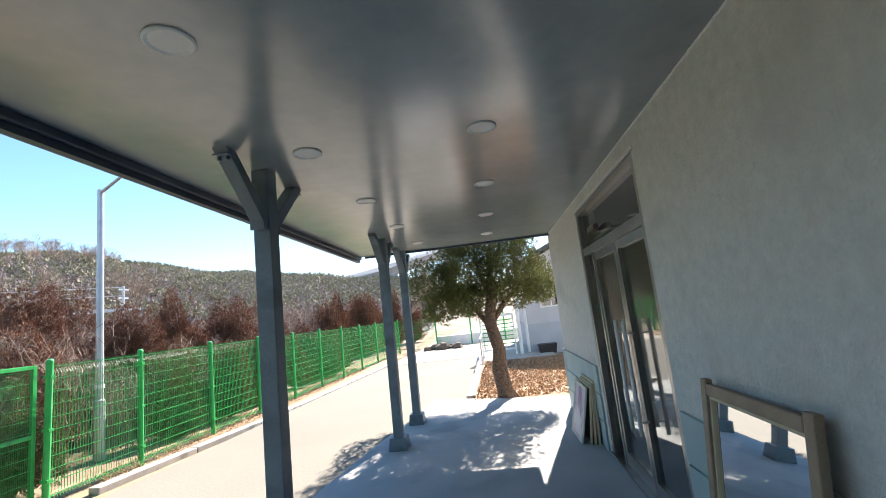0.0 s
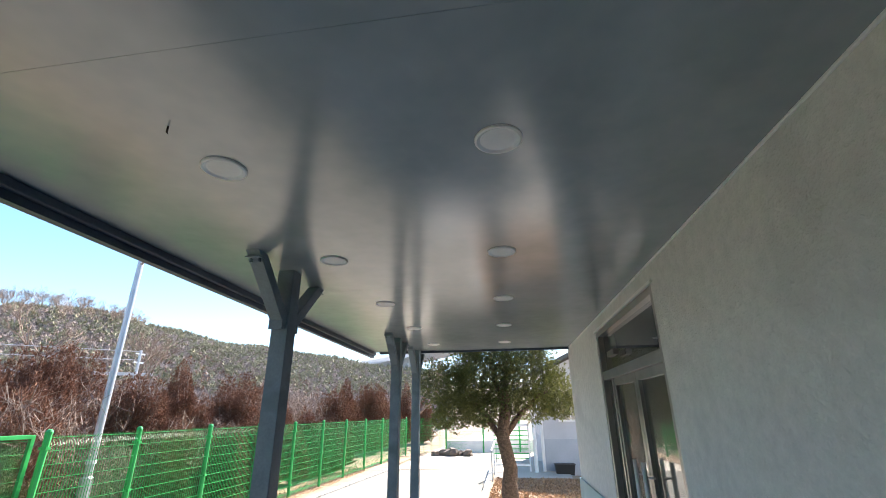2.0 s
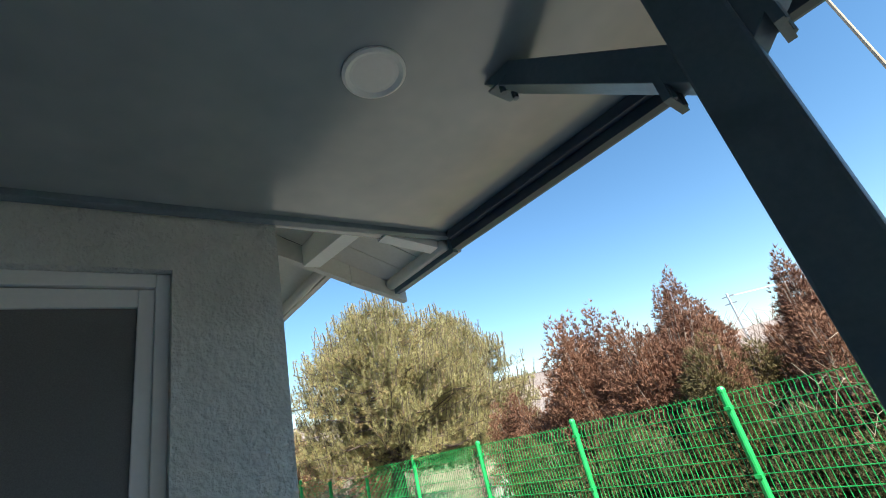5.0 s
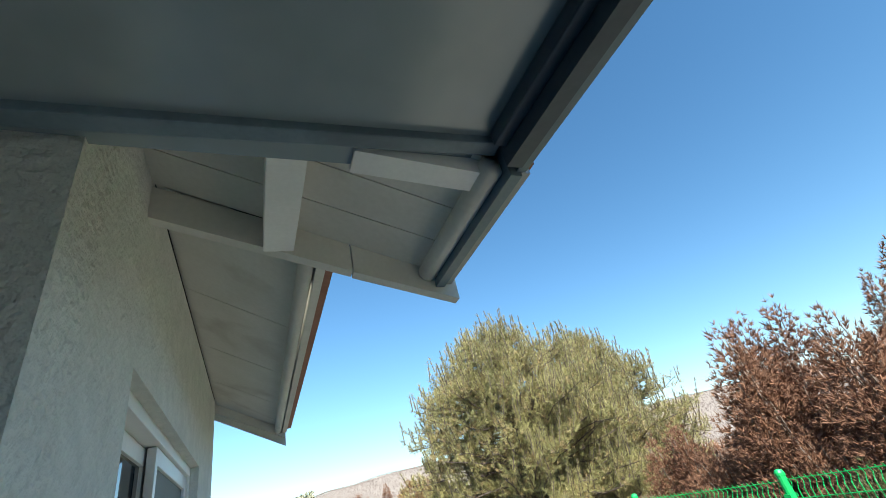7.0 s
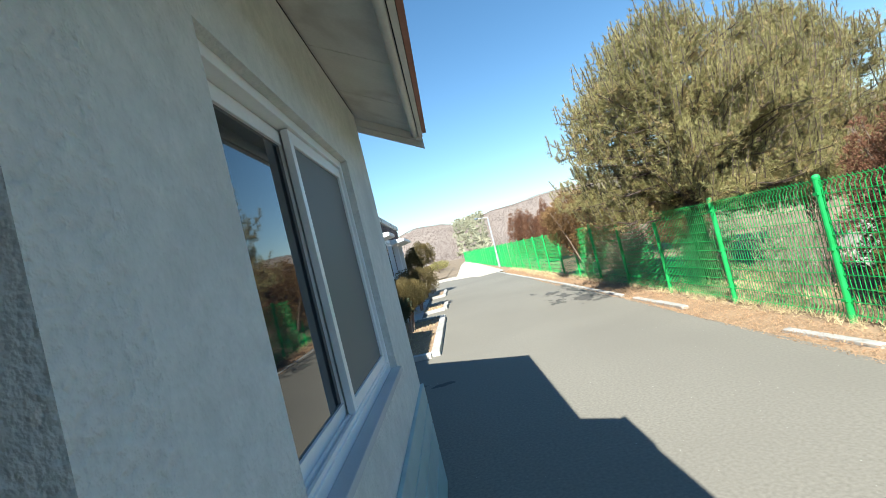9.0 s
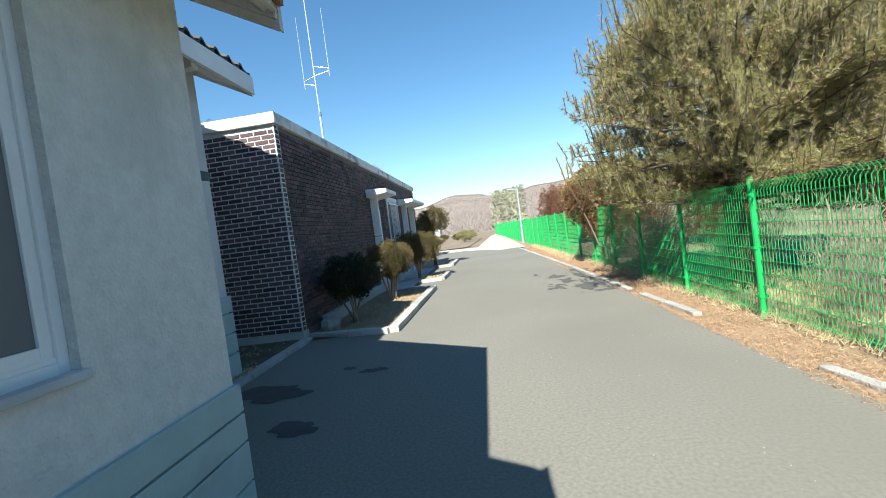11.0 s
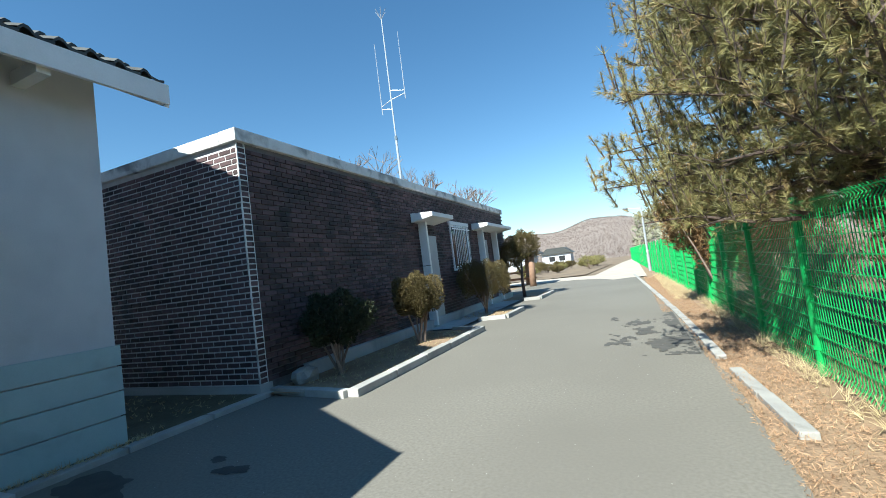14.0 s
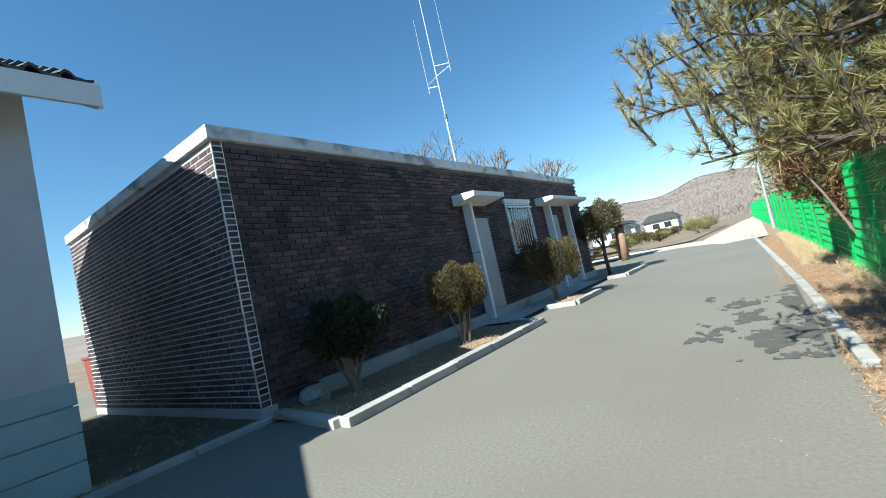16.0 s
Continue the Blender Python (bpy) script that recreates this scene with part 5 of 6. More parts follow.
for k in range(700):
    px, pyy, pr = g4.uniform(-4.1, 0.6), g4.uniform(-13, -1), g4.uniform(0.0015, 0.0045)
    peb.add([(px - pr, pyy, 0.001), (px, pyy - pr, 0.001), (px + pr, pyy, 0.001), (px, pyy + pr, 0.001), (px, pyy, 0.001 + pr)], [(0, 1, 4), (1, 2, 4), (2, 3, 4), (3, 0, 4)])
tagged(part("grit", peb, STONE), "pale grit strewn on the asphalt", "gravel", "", "stuff")

# ---- hills and the far distance ----
RIDGE = [(-180, 4.0), (-177, 4.2), (-172, 3.2), (-168, 3.5), (-162, 2.6), (-150, 2.0), (-110, 2.0), (-60, 2.0), (-20, 2.5), (5, 4.2), (17, 5.2), (24, 6.0), (33, 7.0), (41, 8.5), (47, 9.3), (54, 8.9), (58, 7.0), (62, 5.0), (67, 4.2), (75, 3.4), (90, 3.0), (110, 3.4), (130, 4.6), (150, 4.4), (165, 4.6), (172, 4.2), (177, 3.4), (180, 4.0)]


def crest(deg):
    for (a, p), (b, q) in zip(RIDGE, RIDGE[1:]):
        if a <= deg <= b:
            f = (deg - a) / (b - a)
            f = f * f * (3 - 2 * f)
            return p + (q - p) * f
    return 2.0


def hill_z(x, y):
    r, a = math.hypot(x, y), math.degrees(math.atan2(-x, y))
    far = 120.0 if -5 < a < 110 else 330.0
    f = min(1.0, max(0.0, (r - far * 0.36) / (far * 0.64)))
    top = far * math.tan(radians(crest(a)))
    rise = f * f * (3 - 2 * f) if r < far else max(0.0, 1 - ((r - far) / (far * 1.2)) ** 2)
    return top * rise + (noise.noise((x * 0.03, y * 0.03, 3.0)) * 2.2 * f) - 0.3 + 1.55 * f


hv, hf = [], []
AZ, RR = 240, 26
for i in range(AZ + 1):
    a = -180 + 360 * i / AZ
    far = 120.0 if -5 < a < 110 else 330.0
    for j in range(RR):
        r = far * (0.34 + 1.2 * j / (RR - 1))
        x, y = -math.sin(radians(a)) * r, math.cos(radians(a)) * r
        hv.append((x, y, hill_z(x, y)))
for i in range(AZ):
    for j in range(RR - 1):
        hf.append((i * RR + j, i * RR + j + 1, (i + 1) * RR + j + 1, (i + 1) * RR + j))
hills = Shape().add(hv, hf)
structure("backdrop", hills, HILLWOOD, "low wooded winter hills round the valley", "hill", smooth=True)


def woods(name, label, mat, seed, n, near, span, size, each, flat):
    lv = Leaves(seed)
    pts, szs = [], []
    while len(pts) < n:
        a = lv.g.uniform(*span)
        far = 120.0 if -5 < a < 110 else 330.0
        r = far * (near + (1.02 - near) * lv.g.uniform(0, 1) ** 0.8)
        x, y = -math.sin(radians(a)) * r, math.cos(radians(a)) * r
        pts.append((x, y, hill_z(x, y) + size * 0.2))
    p = np.array(pts)
    for lift in (0.15, 0.6, 1.0):
        q = p + lv.g.normal(0, size * 0.22, p.shape)
        q[:, 2] = p[:, 2] + size * lift
        ax = unit(np.concatenate([lv.g.normal(0, 0.7, (len(p), 2)), np.full((len(p), 1), flat)], 1))
        lv.tufts(q, ax, each, size * 0.6, size * 0.22, 1.0)
    return tagged(part(name, lv.mesh(name, mat), mat), label, "woodland", "", "stuff")


woods("bare_wood", "leafless woodland on the hillside, haze painted into its colour", HAZYWOOD, 61, 26000, 0.42, (8, 100), 0.95, 5, 0.8)
woods("pine_wood", "scattered green pines on the hilltop, paled by painted haze", HILLPINE, 62, 2200, 0.55, (8, 54), 1.3, 8, 0.6)
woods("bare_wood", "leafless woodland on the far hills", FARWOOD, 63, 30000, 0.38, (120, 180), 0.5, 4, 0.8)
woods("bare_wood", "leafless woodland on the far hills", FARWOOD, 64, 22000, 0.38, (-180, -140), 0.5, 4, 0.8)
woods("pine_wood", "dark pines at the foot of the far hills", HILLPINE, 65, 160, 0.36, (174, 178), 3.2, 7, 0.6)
scrub = Leaves(66)
sp = np.stack([scrub.g.uniform(-52, -17, 9000), scrub.g.uniform(-30, 70, 9000), np.zeros(9000)], 1)
sp[:, 2] = [max(0.0, hill_z(q[0], q[1])) + min(1.4, abs(g4.gauss(0, 0.7))) + 0.1 for q in sp]
scrub.tufts(sp, unit(np.concatenate([scrub.g.normal(0, 0.6, (9000, 2)), np.full((9000, 1), 0.9)], 1)), 9, 0.6, 0.07, 0.6)
tagged(part("scrub", scrub.mesh("scrub", RUSSET), RUSSET), "rust brown scrub over the low ground", "scrub", "", "stuff")
scrub = Leaves(67)
sp = np.stack([scrub.g.uniform(-60, -17, 6000), scrub.g.uniform(-30, 75, 6000), np.zeros(6000)], 1)
sp[:, 2] = [max(0.0, hill_z(q[0], q[1])) + min(1.5, abs(g4.gauss(0, 0.8))) + 0.1 for q in sp]
scrub.tufts(sp, unit(np.concatenate([scrub.g.normal(0, 0.6, (6000, 2)), np.full((6000, 1), 0.9)], 1)), 9, 0.7, 0.05, 0.6)
tagged(part("scrub", scrub.mesh("scrub", TWIG), TWIG), "leafless grey-brown scrub over the low ground", "scrub", "", "stuff")
for k in range(24):
    r = g4.uniform(0.25, 0.7)
    bx, by = g4.uniform(-10.5, -6.6), g4.uniform(-9.5, -4.8)
    bo = Shape()
    rings = [(r * math.cos(u) * 1.0, r * 0.6 * math.sin(u)) for u in (-0.3, 0.2, 0.7, 1.15, 1.5)]
    bo.disc(bx, by, [(q, h) for q, h in rings], 9)
    bo.v = [(x + g4.gauss(0, 0.05), y + g4.gauss(0, 0.05), z + g4.gauss(0, 0.03)) for x, y, z in bo.v]
    tagged(part("boulder", bo, STONE), "pale weathered boulder beyond the fence", "stone", "boulders beyond the fence")


# ---- things leaning on the porch wall ----
GRID[0] = WALLSIDE
mirror = thing("mirror", "large wall mirror in a brown moulded wooden frame, leaning", "mirror", (1.3, 2.4, FLOOR))


def leaning(x0, z1, lean):
    """Maps a sheet's own (along, height, out) to the wall it leans on."""
    s, c = math.sin(lean), math.cos(lean)
    return lambda u, h, d: (x0 + h * s - d * c, u, FLOOR + 0.004 + h * c + d * s)


def slab_on(put, u0, u1, h0, h1, d0, d1):
    return Shape().add([put(u, h, d) for d in (d0, d1) for h in (h0, h1) for u in (u0, u1)],
                       [(0, 2, 3, 1), (4, 5, 7, 6), (0, 1, 5, 4), (1, 3, 7, 5), (3, 2, 6, 7), (2, 0, 4, 6)])


lm = leaning(1.28, 1.3, 0.105)
for u0, u1 in ((2.05, 2.105), (2.755, 2.81)):
    part("frame_side", slab_on(lm, u0, u1, 0.0, 1.12, 0.0, 0.035), WOOD, mirror, bevel=0.008)
for h0, h1 in ((0.02, 0.075), (1.045, 1.10)):
    part("frame_rail", slab_on(lm, 2.105, 2.755, h0, h1, 0.0, 0.035), WOOD, mirror, bevel=0.008)
for a in ((2.105, 2.12, 0.075, 1.045), (2.74, 2.755, 0.075, 1.045), (2.12, 2.74, 0.075, 0.09), (2.12, 2.74, 1.03, 1.045)):
    part("inner_bead", slab_on(lm, *a, 0.004, 0.022), BOARD, mirror)
part("mirror_glass", slab_on(lm, 2.11, 2.75, 0.08, 1.04, 0.0, 0.01), MIRROR, mirror)

for k, (xb, lean, mat, lab, y0, y1, h) in enumerate(((1.22, 0.22, PAINTING, "framed pale picture with a mauve flower blot, leaning", 5.62, 6.22, 0.60), (1.31, 0.13, DARK, "dark backed canvas frame, leaning", 5.58, 6.20, 0.61), (1.35, 0.09, BOARD, "raw wooden picture frame, leaning", 5.56, 6.18, 0.63), (1.39, 0.05, BOARD, "raw wooden picture frame, leaning", 5.54, 6.16, 0.66))):
    fr = thing("picture_frame", lab, "picture", (xb, y0, FLOOR), "pictures leaning by the door")
    lp = leaning(xb, 0.6, lean)
    b = 0.03
    for a in ((y0, y0 + b, 0, h), (y1 - b, y1, 0, h), (y0 + b, y1 - b, 0, b), (y0 + b, y1 - b, h - b, h)):
        part("frame_bar", slab_on(lp, *a, 0.0, 0.022), BOARD if k else CREAM, fr, bevel=0.003)
    part("canvas", slab_on(lp, y0 + b, y1 - b, b, h - b, 0.002, 0.012), mat, fr)

GRID[0] = PORCH
hook = thing("ceiling_hook", "small dark hook in the porch ceiling", "hook", (-0.545, 1.50, CEILING))
part("shank", Shape().tube([(-0.545, 1.50, CEILING), (-0.545, 1.50, CEILING - 0.024), (-0.543, 1.504, CEILING - 0.028)], [0.0035, 0.0035, 0.002], 6), BLACK, hook)

# ---- street furniture ----


def lamp_post(x, y, h, arm, turn, label):
    t = thing("street_lamp", label, "street lamp", (x, y, -0.05))
    ca, sa = math.cos(turn), math.sin(turn)
    part("pole", Shape().tube([(x, y, -0.1), (x, y, 0.9), (x, y, 0.92), (x, y, h)], [0.085, 0.085, 0.06, 0.05], 12), GALV, t, smooth=False)
    part("arm", Shape().tube([(x, y, h - 0.05), (x + ca * arm, y + sa * arm, h + 0.04)], [0.03, 0.024], 8), GALV, t)
    hx, hy = x + ca * (arm + 0.22), y + sa * (arm + 0.22)
    part("lamp_head", Shape().tube([(x + ca * (arm - 0.05), y + sa * (arm - 0.05), h + 0.05), (x + ca * (arm + 0.1), y + sa * (arm + 0.1), h + 0.05), (hx, hy, h + 0.04)], [0.05, 0.085, 0.05], 10), STEEL, t, smooth=True)
    part("clamp_band", Shape().tube([(x, y, 1.1), (x, y, 1.16)], [0.075, 0.075], 12), WHITE, t)
    return t


lamp_post(-6.3, 7.28, 4.57, 0.95, -0.45, "slim galvanised street lamp behind the fence")
GRID[0] = LANE
lamp_post(-4.55, -32.5, 3.7, 0.75, 0.0, "slim grey street lamp by the path")
pole = thing("utility_pole", "tall thin pale pole beyond the scrub", "pole", (-13.5, 1.1, 0))
part("shaft", Shape().tube([(-13.5, 1.2, -0.2), (-13.5, 1.0, 10.5)], [0.06, 0.035], 8), PALETWIG, pole)
for px, pyy, ph in ((-30.4, 33.2, 6.9), (-60, 6, 8.0), (-48, -14, 8.0), (-75, -4, 9.0)):
    u = thing("utility_pole", "distant concrete utility pole with cross arms", "pole", (px, pyy, 0), "distant utility poles")
    z0 = max(0, hill_z(px, pyy)) - 0.3
    part("shaft", Shape().tube([(px, pyy, z0), (px, pyy, ph)], [0.16, 0.11], 8), GALV, u)
    for dz in (0.3, 1.0):
        part("cross_arm", box(px - 0.05, px + 0.05, pyy - ph * 0.07, pyy + ph * 0.07, ph - dz - 0.06, ph - dz + 0.06), GALV, u)
wire = Shape()
for a, b in (((-30.4, 33.2, 6.8), (-60, 6, 7.7)), ((-60, 6, 7.7), (-48, -14, 7.7)), ((-30.4, 33.2, 6.1), (-60, 6, 7.0))):
    wire.tube([tuple(a[i] + (b[i] - a[i]) * f - (0.35 * math.sin(math.pi * f) if i == 2 else 0) for i in range(3)) for f in (0, 0.2, 0.4, 0.6, 0.8, 1)], [0.03] * 6, 4)
tagged(part("power_line", wire, GALV), "thin power lines between distant poles", "cable")
rail = thing("guard_rail", "pale roadside guard rail on the hillside", "guard rail", (-44, 48, 3.2))
part("rail", Shape().prism([(0, 0), (0.1, 0), (0.1, 0.35), (0, 0.35)], "x", 0, 30), GALV, rail).matrix_basis = pose(-66, 30, 6.2, 0, 0, 38)

# elevated road to the north
bridge = thing("road_bridge", "distant concrete motorway viaduct on piers", "bridge", (-20, 80, 0))
deck = Shape().tube([(-55, 96, 9.4), (-42, 101, 10.8), (-26, 104, 13.5), (-8, 104, 17.0), (12, 102, 20.5)], [1.5, 1.5, 1.6, 1.7, 1.8], 4)
part("deck", deck, CONCRETE, bridge)
for px, pyy, pz in ((-24, 104, 13), (-10, 104, 16), (6, 103, 19)):
    part("pier", Shape().tube([(px, pyy, 0), (px, pyy, pz)], [1.2, 1.2], 8), CONCRETE, bridge)
part("sign", box(-47, -45.5, 97, 97.2, 11.6, 12.6), GREEN, bridge, "small green road sign")

# ---- house and yard to the north ----
GRID[0] = HOUSE
house = thing("house", "white single-storey house with a pale blue skirt", "house", (2.0, 16, 0))
part("wall", box(2.05, 9.5, 15.6, 15.8, 0, 3.0).box(2.05, 2.25, 15.8, 23, 0, 3.0), FARPAINT, house)
part("wall", box(9.3, 9.5, 15.8, 23, 0, 3.0).box(2.25, 9.3, 22.8, 23, 0, 3.0), FARPAINT, house)
part("gable", Shape().prism([(2.05, 3.0), (9.5, 3.0), (5.8, 4.7)], "y", 15.62, 15.8), FARPAINT, house)
part("skirt", box(2.02, 9.5, 15.56, 15.6, 0, 1.05).box(2.01, 2.05, 15.56, 23, 0, 1.05), FARWALL, house)
part("roof", Shape().prism([(1.6, 2.86), (5.8, 4.78), (10.0, 2.86), (10.0, 2.98), (5.8, 4.92), (1.6, 2.98)], "y", 15.2, 23.3), TILE, house)
for wx in (2.55, 3.7, 5.2):
    w = part("window", box(wx, wx + 0.75, 15.53, 15.62, 1.55, 2.15), PVC, house)
    part("pane", box(wx + 0.05, wx + 0.36, 15.52, 15.535, 1.60, 2.10).box(wx + 0.40, wx + 0.70, 15.52, 15.535, 1.60, 2.10), DARKGLASS, w)
part("porch_post", Shape().tube([(1.75, 15.3, 0.1), (1.75, 15.3, 2.9)], [0.06, 0.06], 8), WHITE, house)
part("drain_pipe", Shape().tube([(2.0, 15.5, 0.1), (2.0, 15.5, 2.9)], [0.05, 0.05], 8), WHITE, house)
bin1 = thing("planter_box", "black plastic box by the house wall", "box", (2.5, 15.2, 0.1))
part("body", Shape().add([(x, y, 0.10) for x, y in ((2.32, 15.05), (2.82, 15.05), (2.82, 15.35), (2.32, 15.35))] + [(x, y, 0.38) for x, y in ((2.28, 15.0), (2.86, 15.0), (2.86, 15.4), (2.28, 15.4))], [(3, 2, 1, 0), (0, 1, 5, 4), (1, 2, 6, 5), (2, 3, 7, 6), (3, 0, 4, 7)]), BLACK, bin1)
part("rim", box(2.27, 2.87, 14.99, 15.41, 0.375, 0.395), BLACK, bin1)
yg = thing("yard_gate", "pale green mesh yard gate beside the house", "gate", (1.0, 15.4, 0))
part("gate_frame", box(0.45, 0.50, 15.4, 15.45, 0.0, 1.5).box(1.55, 1.60, 15.4, 15.45, 0.0, 1.5).box(0.5, 1.55, 15.4, 15.45, 1.42, 1.5).box(0.5, 1.55, 15.4, 15.45, 0.3, 0.36), WHITE, yg)
for k in range(7):
    part("slat", box(0.5, 1.55, 15.41, 15.44, 0.5 + k * 0.13, 0.53 + k * 0.13), GREEN, yg)
GRID[0] = PORCH @ Matrix.Translation((0.45, 0, 0))
structure("ramp", Shape().prism([(14.4, 0.0), (17.5, 0.0), (17.5, 0.25), (14.4, 0.1)], "x", -0.6, 1.6), SANDY, "pale concrete ramp to the house", "ramp")
hr = thing("hand_rail", "white tubular hand rail beside the ramp", "rail", (-0.6, 14.4, 0))
part("rail", Shape().tube([(-0.6, 13.6, 0.0), (-0.6, 13.6, 0.85), (-0.6, 16.6, 1.0), (-0.6, 16.6, 0.0)], [0.025] * 4, 8), GALV, hr)
GRID[0] = PORCH
for k in range(5):
    r = 0.20 + 0.06 * (k % 3)
    st = Shape().disc(-3.2 + 0.38 * k, 22.2 + 0.25 * (k % 2), [(r, 0.0), (r * 1.05, r * 0.5), (r * 0.7, r * 0.95), (r * 0.25, r * 1.1)], 8)
    st.v = [(x + g4.gauss(0, 0.04), y + g4.gauss(0, 0.04), z) for x, y, z in st.v]
    tagged(part("rock", st, DARKSTONE), "rough dark brown rock beside the far fence", "stone", "", "")


GRID[0] = LANE


def bare_tree(x, y, h, wide, seed, label, z0=0.0):
    """A leafless tree, forking in threes down to thin twigs."""
    g = random.Random(seed)
    s = Shape()
    def grow(p, d, ln, r, n):
        q = p + d * ln
        s.tube([p, p + d * ln * 0.5 + Vector((g.gauss(0, 0.03), g.gauss(0, 0.03), 0)) * ln, q], [r, r * 0.85, r * 0.7], 5 if n > 2 else 3)
        if n:
            for k in range(3 if n > 1 else 4):
                grow(q, (d + Vector((g.gauss(0, wide), g.gauss(0, wide), g.uniform(0.0, 0.35)))).normalized(), ln * g.uniform(0.62, 0.82), r * 0.62, n - 1)
    grow(Vector((x, y, z0 - 0.1)), Vector((0, 0, 1)), h * 0.3, h * 0.018, 5)
    t = thing("bare_tree", label, "tree", (x, y, z0))
    part("trunk", s, TWIG, t)
    return t


bare_tree(9.5, -24.5, 8.6, 0.55, 71, "leafless cherry tree behind the brick block")
bare_tree(8.2, -29.5, 8.8, 0.55, 72, "leafless cherry tree behind the brick block")
bare_tree(10.5, -19.0, 8.2, 0.5, 73, "leafless cherry tree behind the brick block")
bare_tree(6.5, -34.0, 8.0, 0.55, 74, "leafless cherry tree behind the brick block")
bare_tree(-5.2, 27.0, 6.0, 0.5, 75, "leafless tree at the bend of the lane")
bare_tree(-34, 37, 7.5, 0.5, 76, "leafless tree on the hillside", 2.0)
bare_tree(-40, 32, 8.5, 0.5, 77, "leafless tree on the hillside", 3.0)
bare_tree(-37, 42, 8.0, 0.5, 78, "leafless tree on the hillside", 3.0)
def on_hill(az, r):
    x, y = -math.sin(radians(az)) * r, math.cos(radians(az)) * r
    return x, y, hill_z(x, y)


crest_trees = []
for az, r, h, seed in ((54.3, 112, 7.0, 81), (48.5, 114, 6.0, 82)):
    hx, hy, hz = on_hill(az, r)
    crest_trees.append(bare_tree(hx, hy, h, 0.5, seed, "leafless tree on the hill crest", hz - 1.5))
for k in range(34):
    hx, hy, hz = on_hill(43.5 + 0.48 * k + g4.uniform(-0.7, 0.7), g4.uniform(96, 117))
    size = g4.uniform(0.55, 1.1)
    copy_thing(crest_trees[k % 2], pose(hx, hy, hz - 1.6 * size, 0, 0, g4.uniform(0, 360)) @ Matrix.Diagonal((size, size, size, 1)))
bare_tree(8.6, -11.0, 4.6, 0.35, 79, "leafless upright shrub behind the brick block")

# ---- bed stones and side yard ----
stn = Shape().disc(0, 0, [(0.18, 0.0), (0.21, 0.08), (0.19, 0.17), (0.08, 0.21)], 8)
stn.v = [(0.72 + x * 0.8 + g4.gauss(0, 0.015), -9.35 + y + g4.gauss(0, 0.015), 0.04 + z) for x, y, z in stn.v]
tagged(part("bed_stone", stn, STONE), "squarish pale stone in the planting bed", "stone")
for name, lab, x, y, w, h, mat in (("storage_bin", "dull red plastic bin behind the brick block", 8.3, -9.6, 0.9, 1.1, REDBIN), ("storage_bin", "dark blue plastic bin behind the brick block", 9.2, -11.4, 1.2, 0.95, BLUEBIN)):
    b = thing(name, lab, "bin", (x, y, 0))
    part("body", Shape().add([(x + sx * w * 0.42, y + sy * w * 0.42, 0.0) for sx, sy in ((-1, -1), (1, -1), (1, 1), (-1, 1))] + [(x + sx * w * 0.5, y + sy * w * 0.5, h) for sx, sy in ((-1, -1), (1, -1), (1, 1), (-1, 1))], [(3, 2, 1, 0), (4, 5, 6, 7), (0, 1, 5, 4), (1, 2, 6, 5), (2, 3, 7, 6), (3, 0, 4, 7)]), mat, b, bevel=0.02)
    part("lid", box(x - w * 0.53, x + w * 0.53, y - w * 0.53, y + w * 0.53, h, h + 0.06), mat, b, bevel=0.015)
structure("back_lane", sheet([(6.9, -24), (14, -24), (14, -6), (6.9, -6)], 0.0), ASPHALT, "grey lane behind the brick block", "road")

# ---- the park to the south ----
per = thing("pergola", "round-post timber shelter with a flat tiled top", "pergola", (2.4, -29.5, 0))
for px, pyy in ((1.5, -28.6), (2.1, -30.4), (3.6, -28.6), (4.2, -30.4)):
    part("post", Shape().tube([(px, pyy, 0), (px - 0.08, pyy - 0.1, 1.75)], [0.19, 0.16], 10), TIMBER, per, smooth=True)
part("roof", Shape().prism([(1.0, 1.75), (4.7, 1.75), (4.4, 1.92), (1.3, 1.92)], "y", -30.9, -28.1), TILE, per)
for zz in (0.35, 0.75):
    part("bench_rail", box(1.6, 4.1, -30.35, -30.25, zz, zz + 0.10), TIMBER, per)
part("bench_seat", box(1.6, 4.1, -30.2, -29.8, 0.42, 0.48), TIMBER, per)
structure("park_bed", sheet([(-0.6, -36), (5.5, -36.5), (8, -60), (-1.6, -60)], 0.008), FIELD, "brown planted park bed", "ground")
gp = random.Random(9)
for k in range(30):
    bx, by = gp.uniform(-1.0, 9), gp.uniform(-66, -37)
    r = gp.uniform(0.5, 1.05)
    leafy("park_shrub", "low rounded pine shrub in the park bed", "shrub", (bx, by, 0), [(bx, by, r * 0.75, r, r, r * 0.5), (bx + r * 0.4, by, r * 0.9, r * 0.6, r * 0.6, r * 0.4)], 420, BUSHLEAF if k % 3 else NEEDLE, 90 + k, 0.16, 0.05, 6, group="park shrubs")
for k, (hx, hy, hw, hd, hh, mat) in enumerate(((8, -100, 6, 5, 2.6, FARPAINT), (20, -120, 7, 6, 2.8, FARWALL), (15, -88, 6, 5, 2.5, FARPAINT))):
    fh = thing("farm_house", "distant low white house with a dark roof", "house", (hx, hy, 0), "distant houses")
    part("wall", box(hx, hx + hw, hy - hd, hy, 0, hh), mat, fh)
    part("roof", Shape().prism([(hx - 0.5, hh - 0.1), (hx + hw + 0.5, hh - 0.1), (hx + hw * 0.8, hh + 1.2), (hx + hw * 0.2, hh + 1.2)], "y", hy - hd - 0.4, hy + 0.4), TILE, fh)
    for wx in (0.2, 0.55):
        part("window", box(hx + hw * wx, hx + hw * wx + 1.2, hy, hy + 0.05, 1.0, 2.0), DARKGLASS, fh)
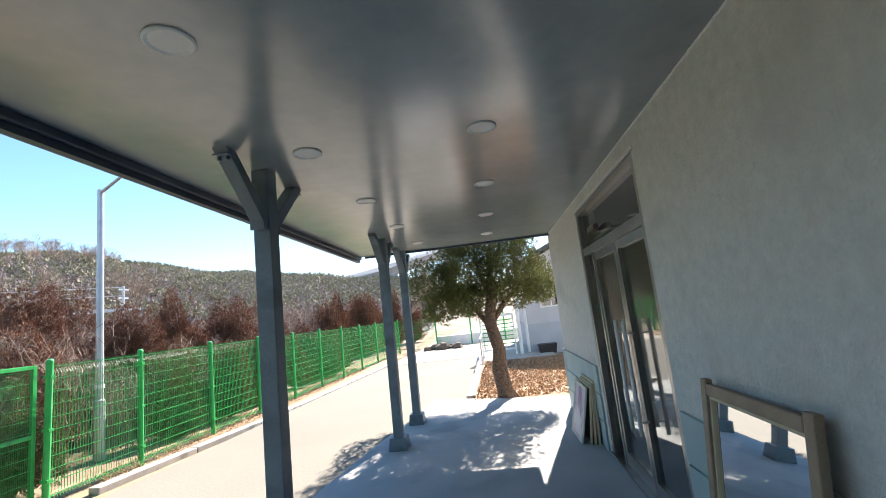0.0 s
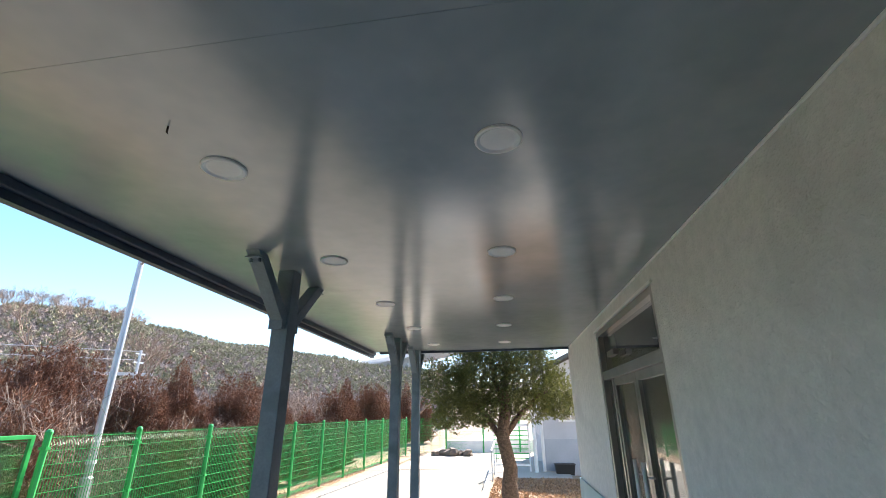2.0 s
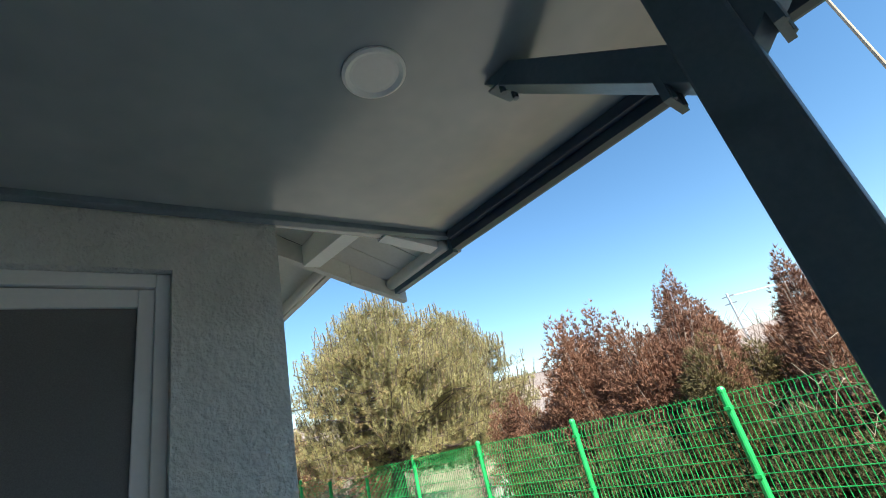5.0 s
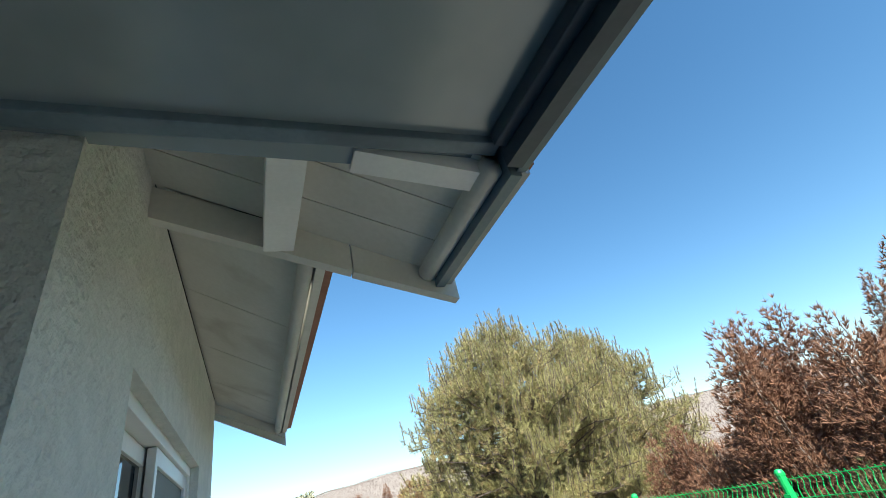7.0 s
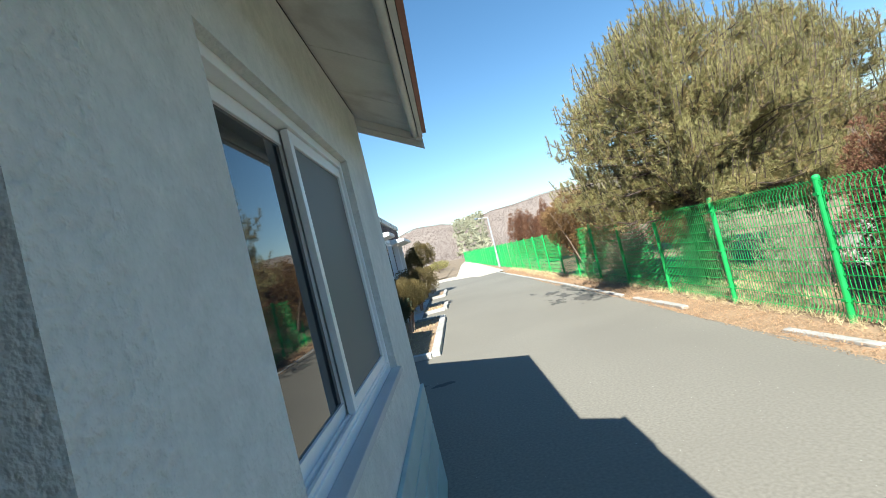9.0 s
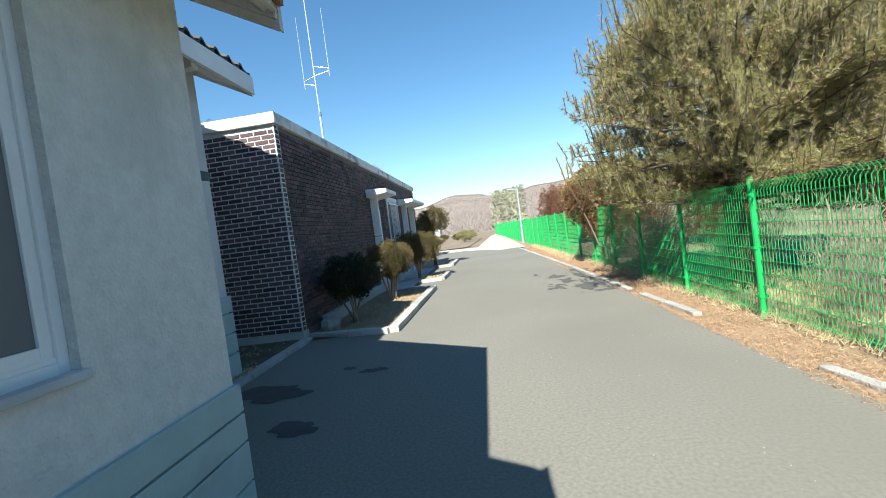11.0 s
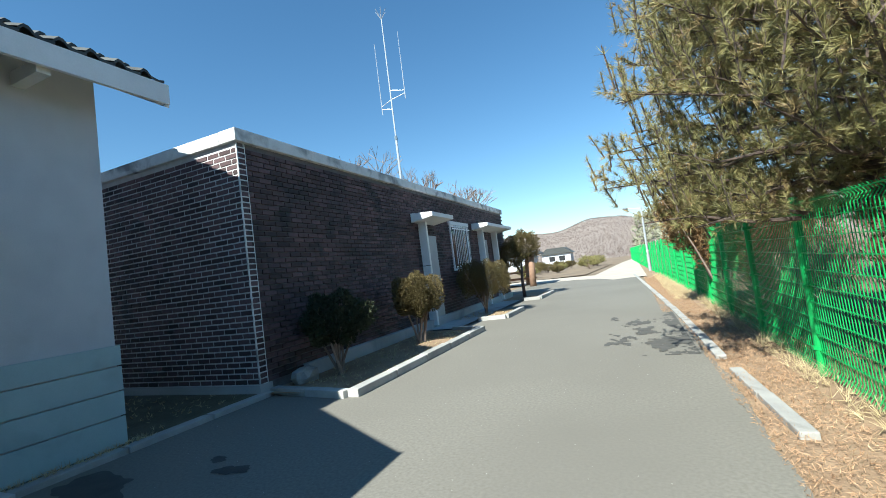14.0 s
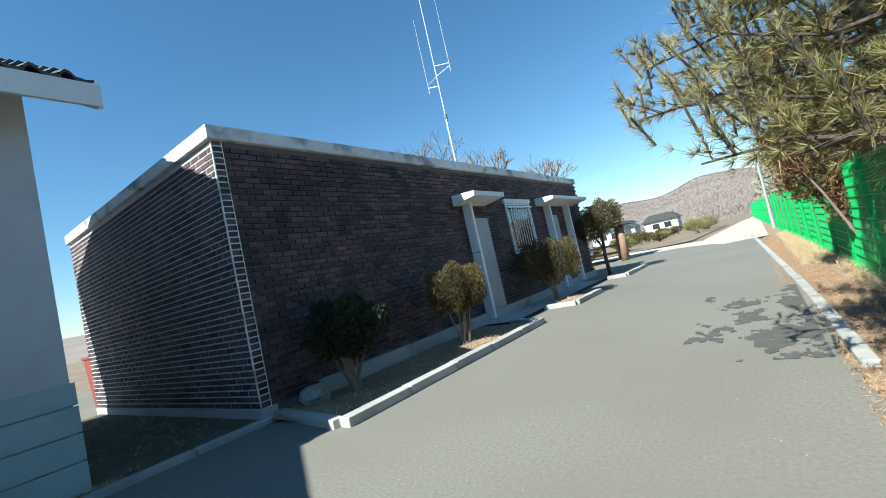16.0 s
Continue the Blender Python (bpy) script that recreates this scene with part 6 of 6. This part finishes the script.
car = thing("parked_car", "small white parked car beyond the shelter", "car", (7.5, -37, 0))
part("body", Shape().prism([(5.8, 0.3), (9.6, 0.3), (9.7, 0.75), (8.9, 0.9), (8.3, 1.4), (6.6, 1.42), (6.0, 0.95), (5.75, 0.8)], "y", -37.8, -36.2), CARPAINT, car, bevel=0.06)
part("side_window", Shape().prism([(6.2, 0.95), (8.6, 0.92), (8.2, 1.33), (6.7, 1.34)], "y", -36.21, -36.19), DARKGLASS, car)
for wx in (6.5, 8.8):
    wl = part("wheel", Shape().tube([(wx, -36.35, 0.3), (wx, -36.15, 0.3)], [0.3, 0.3], 16), BLACK, car)
    part("rim", Shape().tube([(wx, -36.16, 0.3), (wx, -36.14, 0.3)], [0.18, 0.18], 12), GALV, wl)

# stains on the lane by the side door; the two largest paint in shade
for sx, sy, sr in ((0.25, -4.3, 0.75), (0.35, -6.5, 0.40), (-0.3, -5.6, 0.22), (-0.62, -6.95, 0.14), (-0.3, -7.1, 0.09)):
    bl = Shape()
    n = 60
    wob = [sr * (1 + 0.22 * math.sin(2 * u + sx * 9) + 0.12 * math.sin(5 * u + sy) + 0.06 * math.sin(11 * u)) for u in [6.283 * k / n for k in range(n)]]
    bl.add([(sx + wob[k] * math.cos(6.283 * k / n), sy + 0.6 * wob[k] * math.sin(6.283 * k / n), 0.004) for k in range(n)], [tuple(range(n))])
    structure("oil_stain", bl, OILSHADE, "dark oil stain and painted shade on the asphalt", "stain")

# dark irregular blotches on the road near the fence, cut out by noise
dark_cells = Shape()
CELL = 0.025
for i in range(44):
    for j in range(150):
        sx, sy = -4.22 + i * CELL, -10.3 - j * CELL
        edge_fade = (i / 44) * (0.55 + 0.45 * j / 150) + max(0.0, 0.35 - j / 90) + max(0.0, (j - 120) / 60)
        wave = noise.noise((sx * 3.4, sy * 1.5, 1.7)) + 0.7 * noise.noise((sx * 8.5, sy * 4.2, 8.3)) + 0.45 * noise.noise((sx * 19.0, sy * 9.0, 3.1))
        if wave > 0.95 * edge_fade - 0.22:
            dark_cells.add([(sx, sy, 0.004), (sx, sy - CELL, 0.004), (sx + CELL, sy - CELL, 0.004), (sx + CELL, sy, 0.004)], [(0, 1, 2, 3)])
structure("damp_patch", dark_cells, DARKASPHALT, "dark irregular blotches on the asphalt near the fence", "stain")
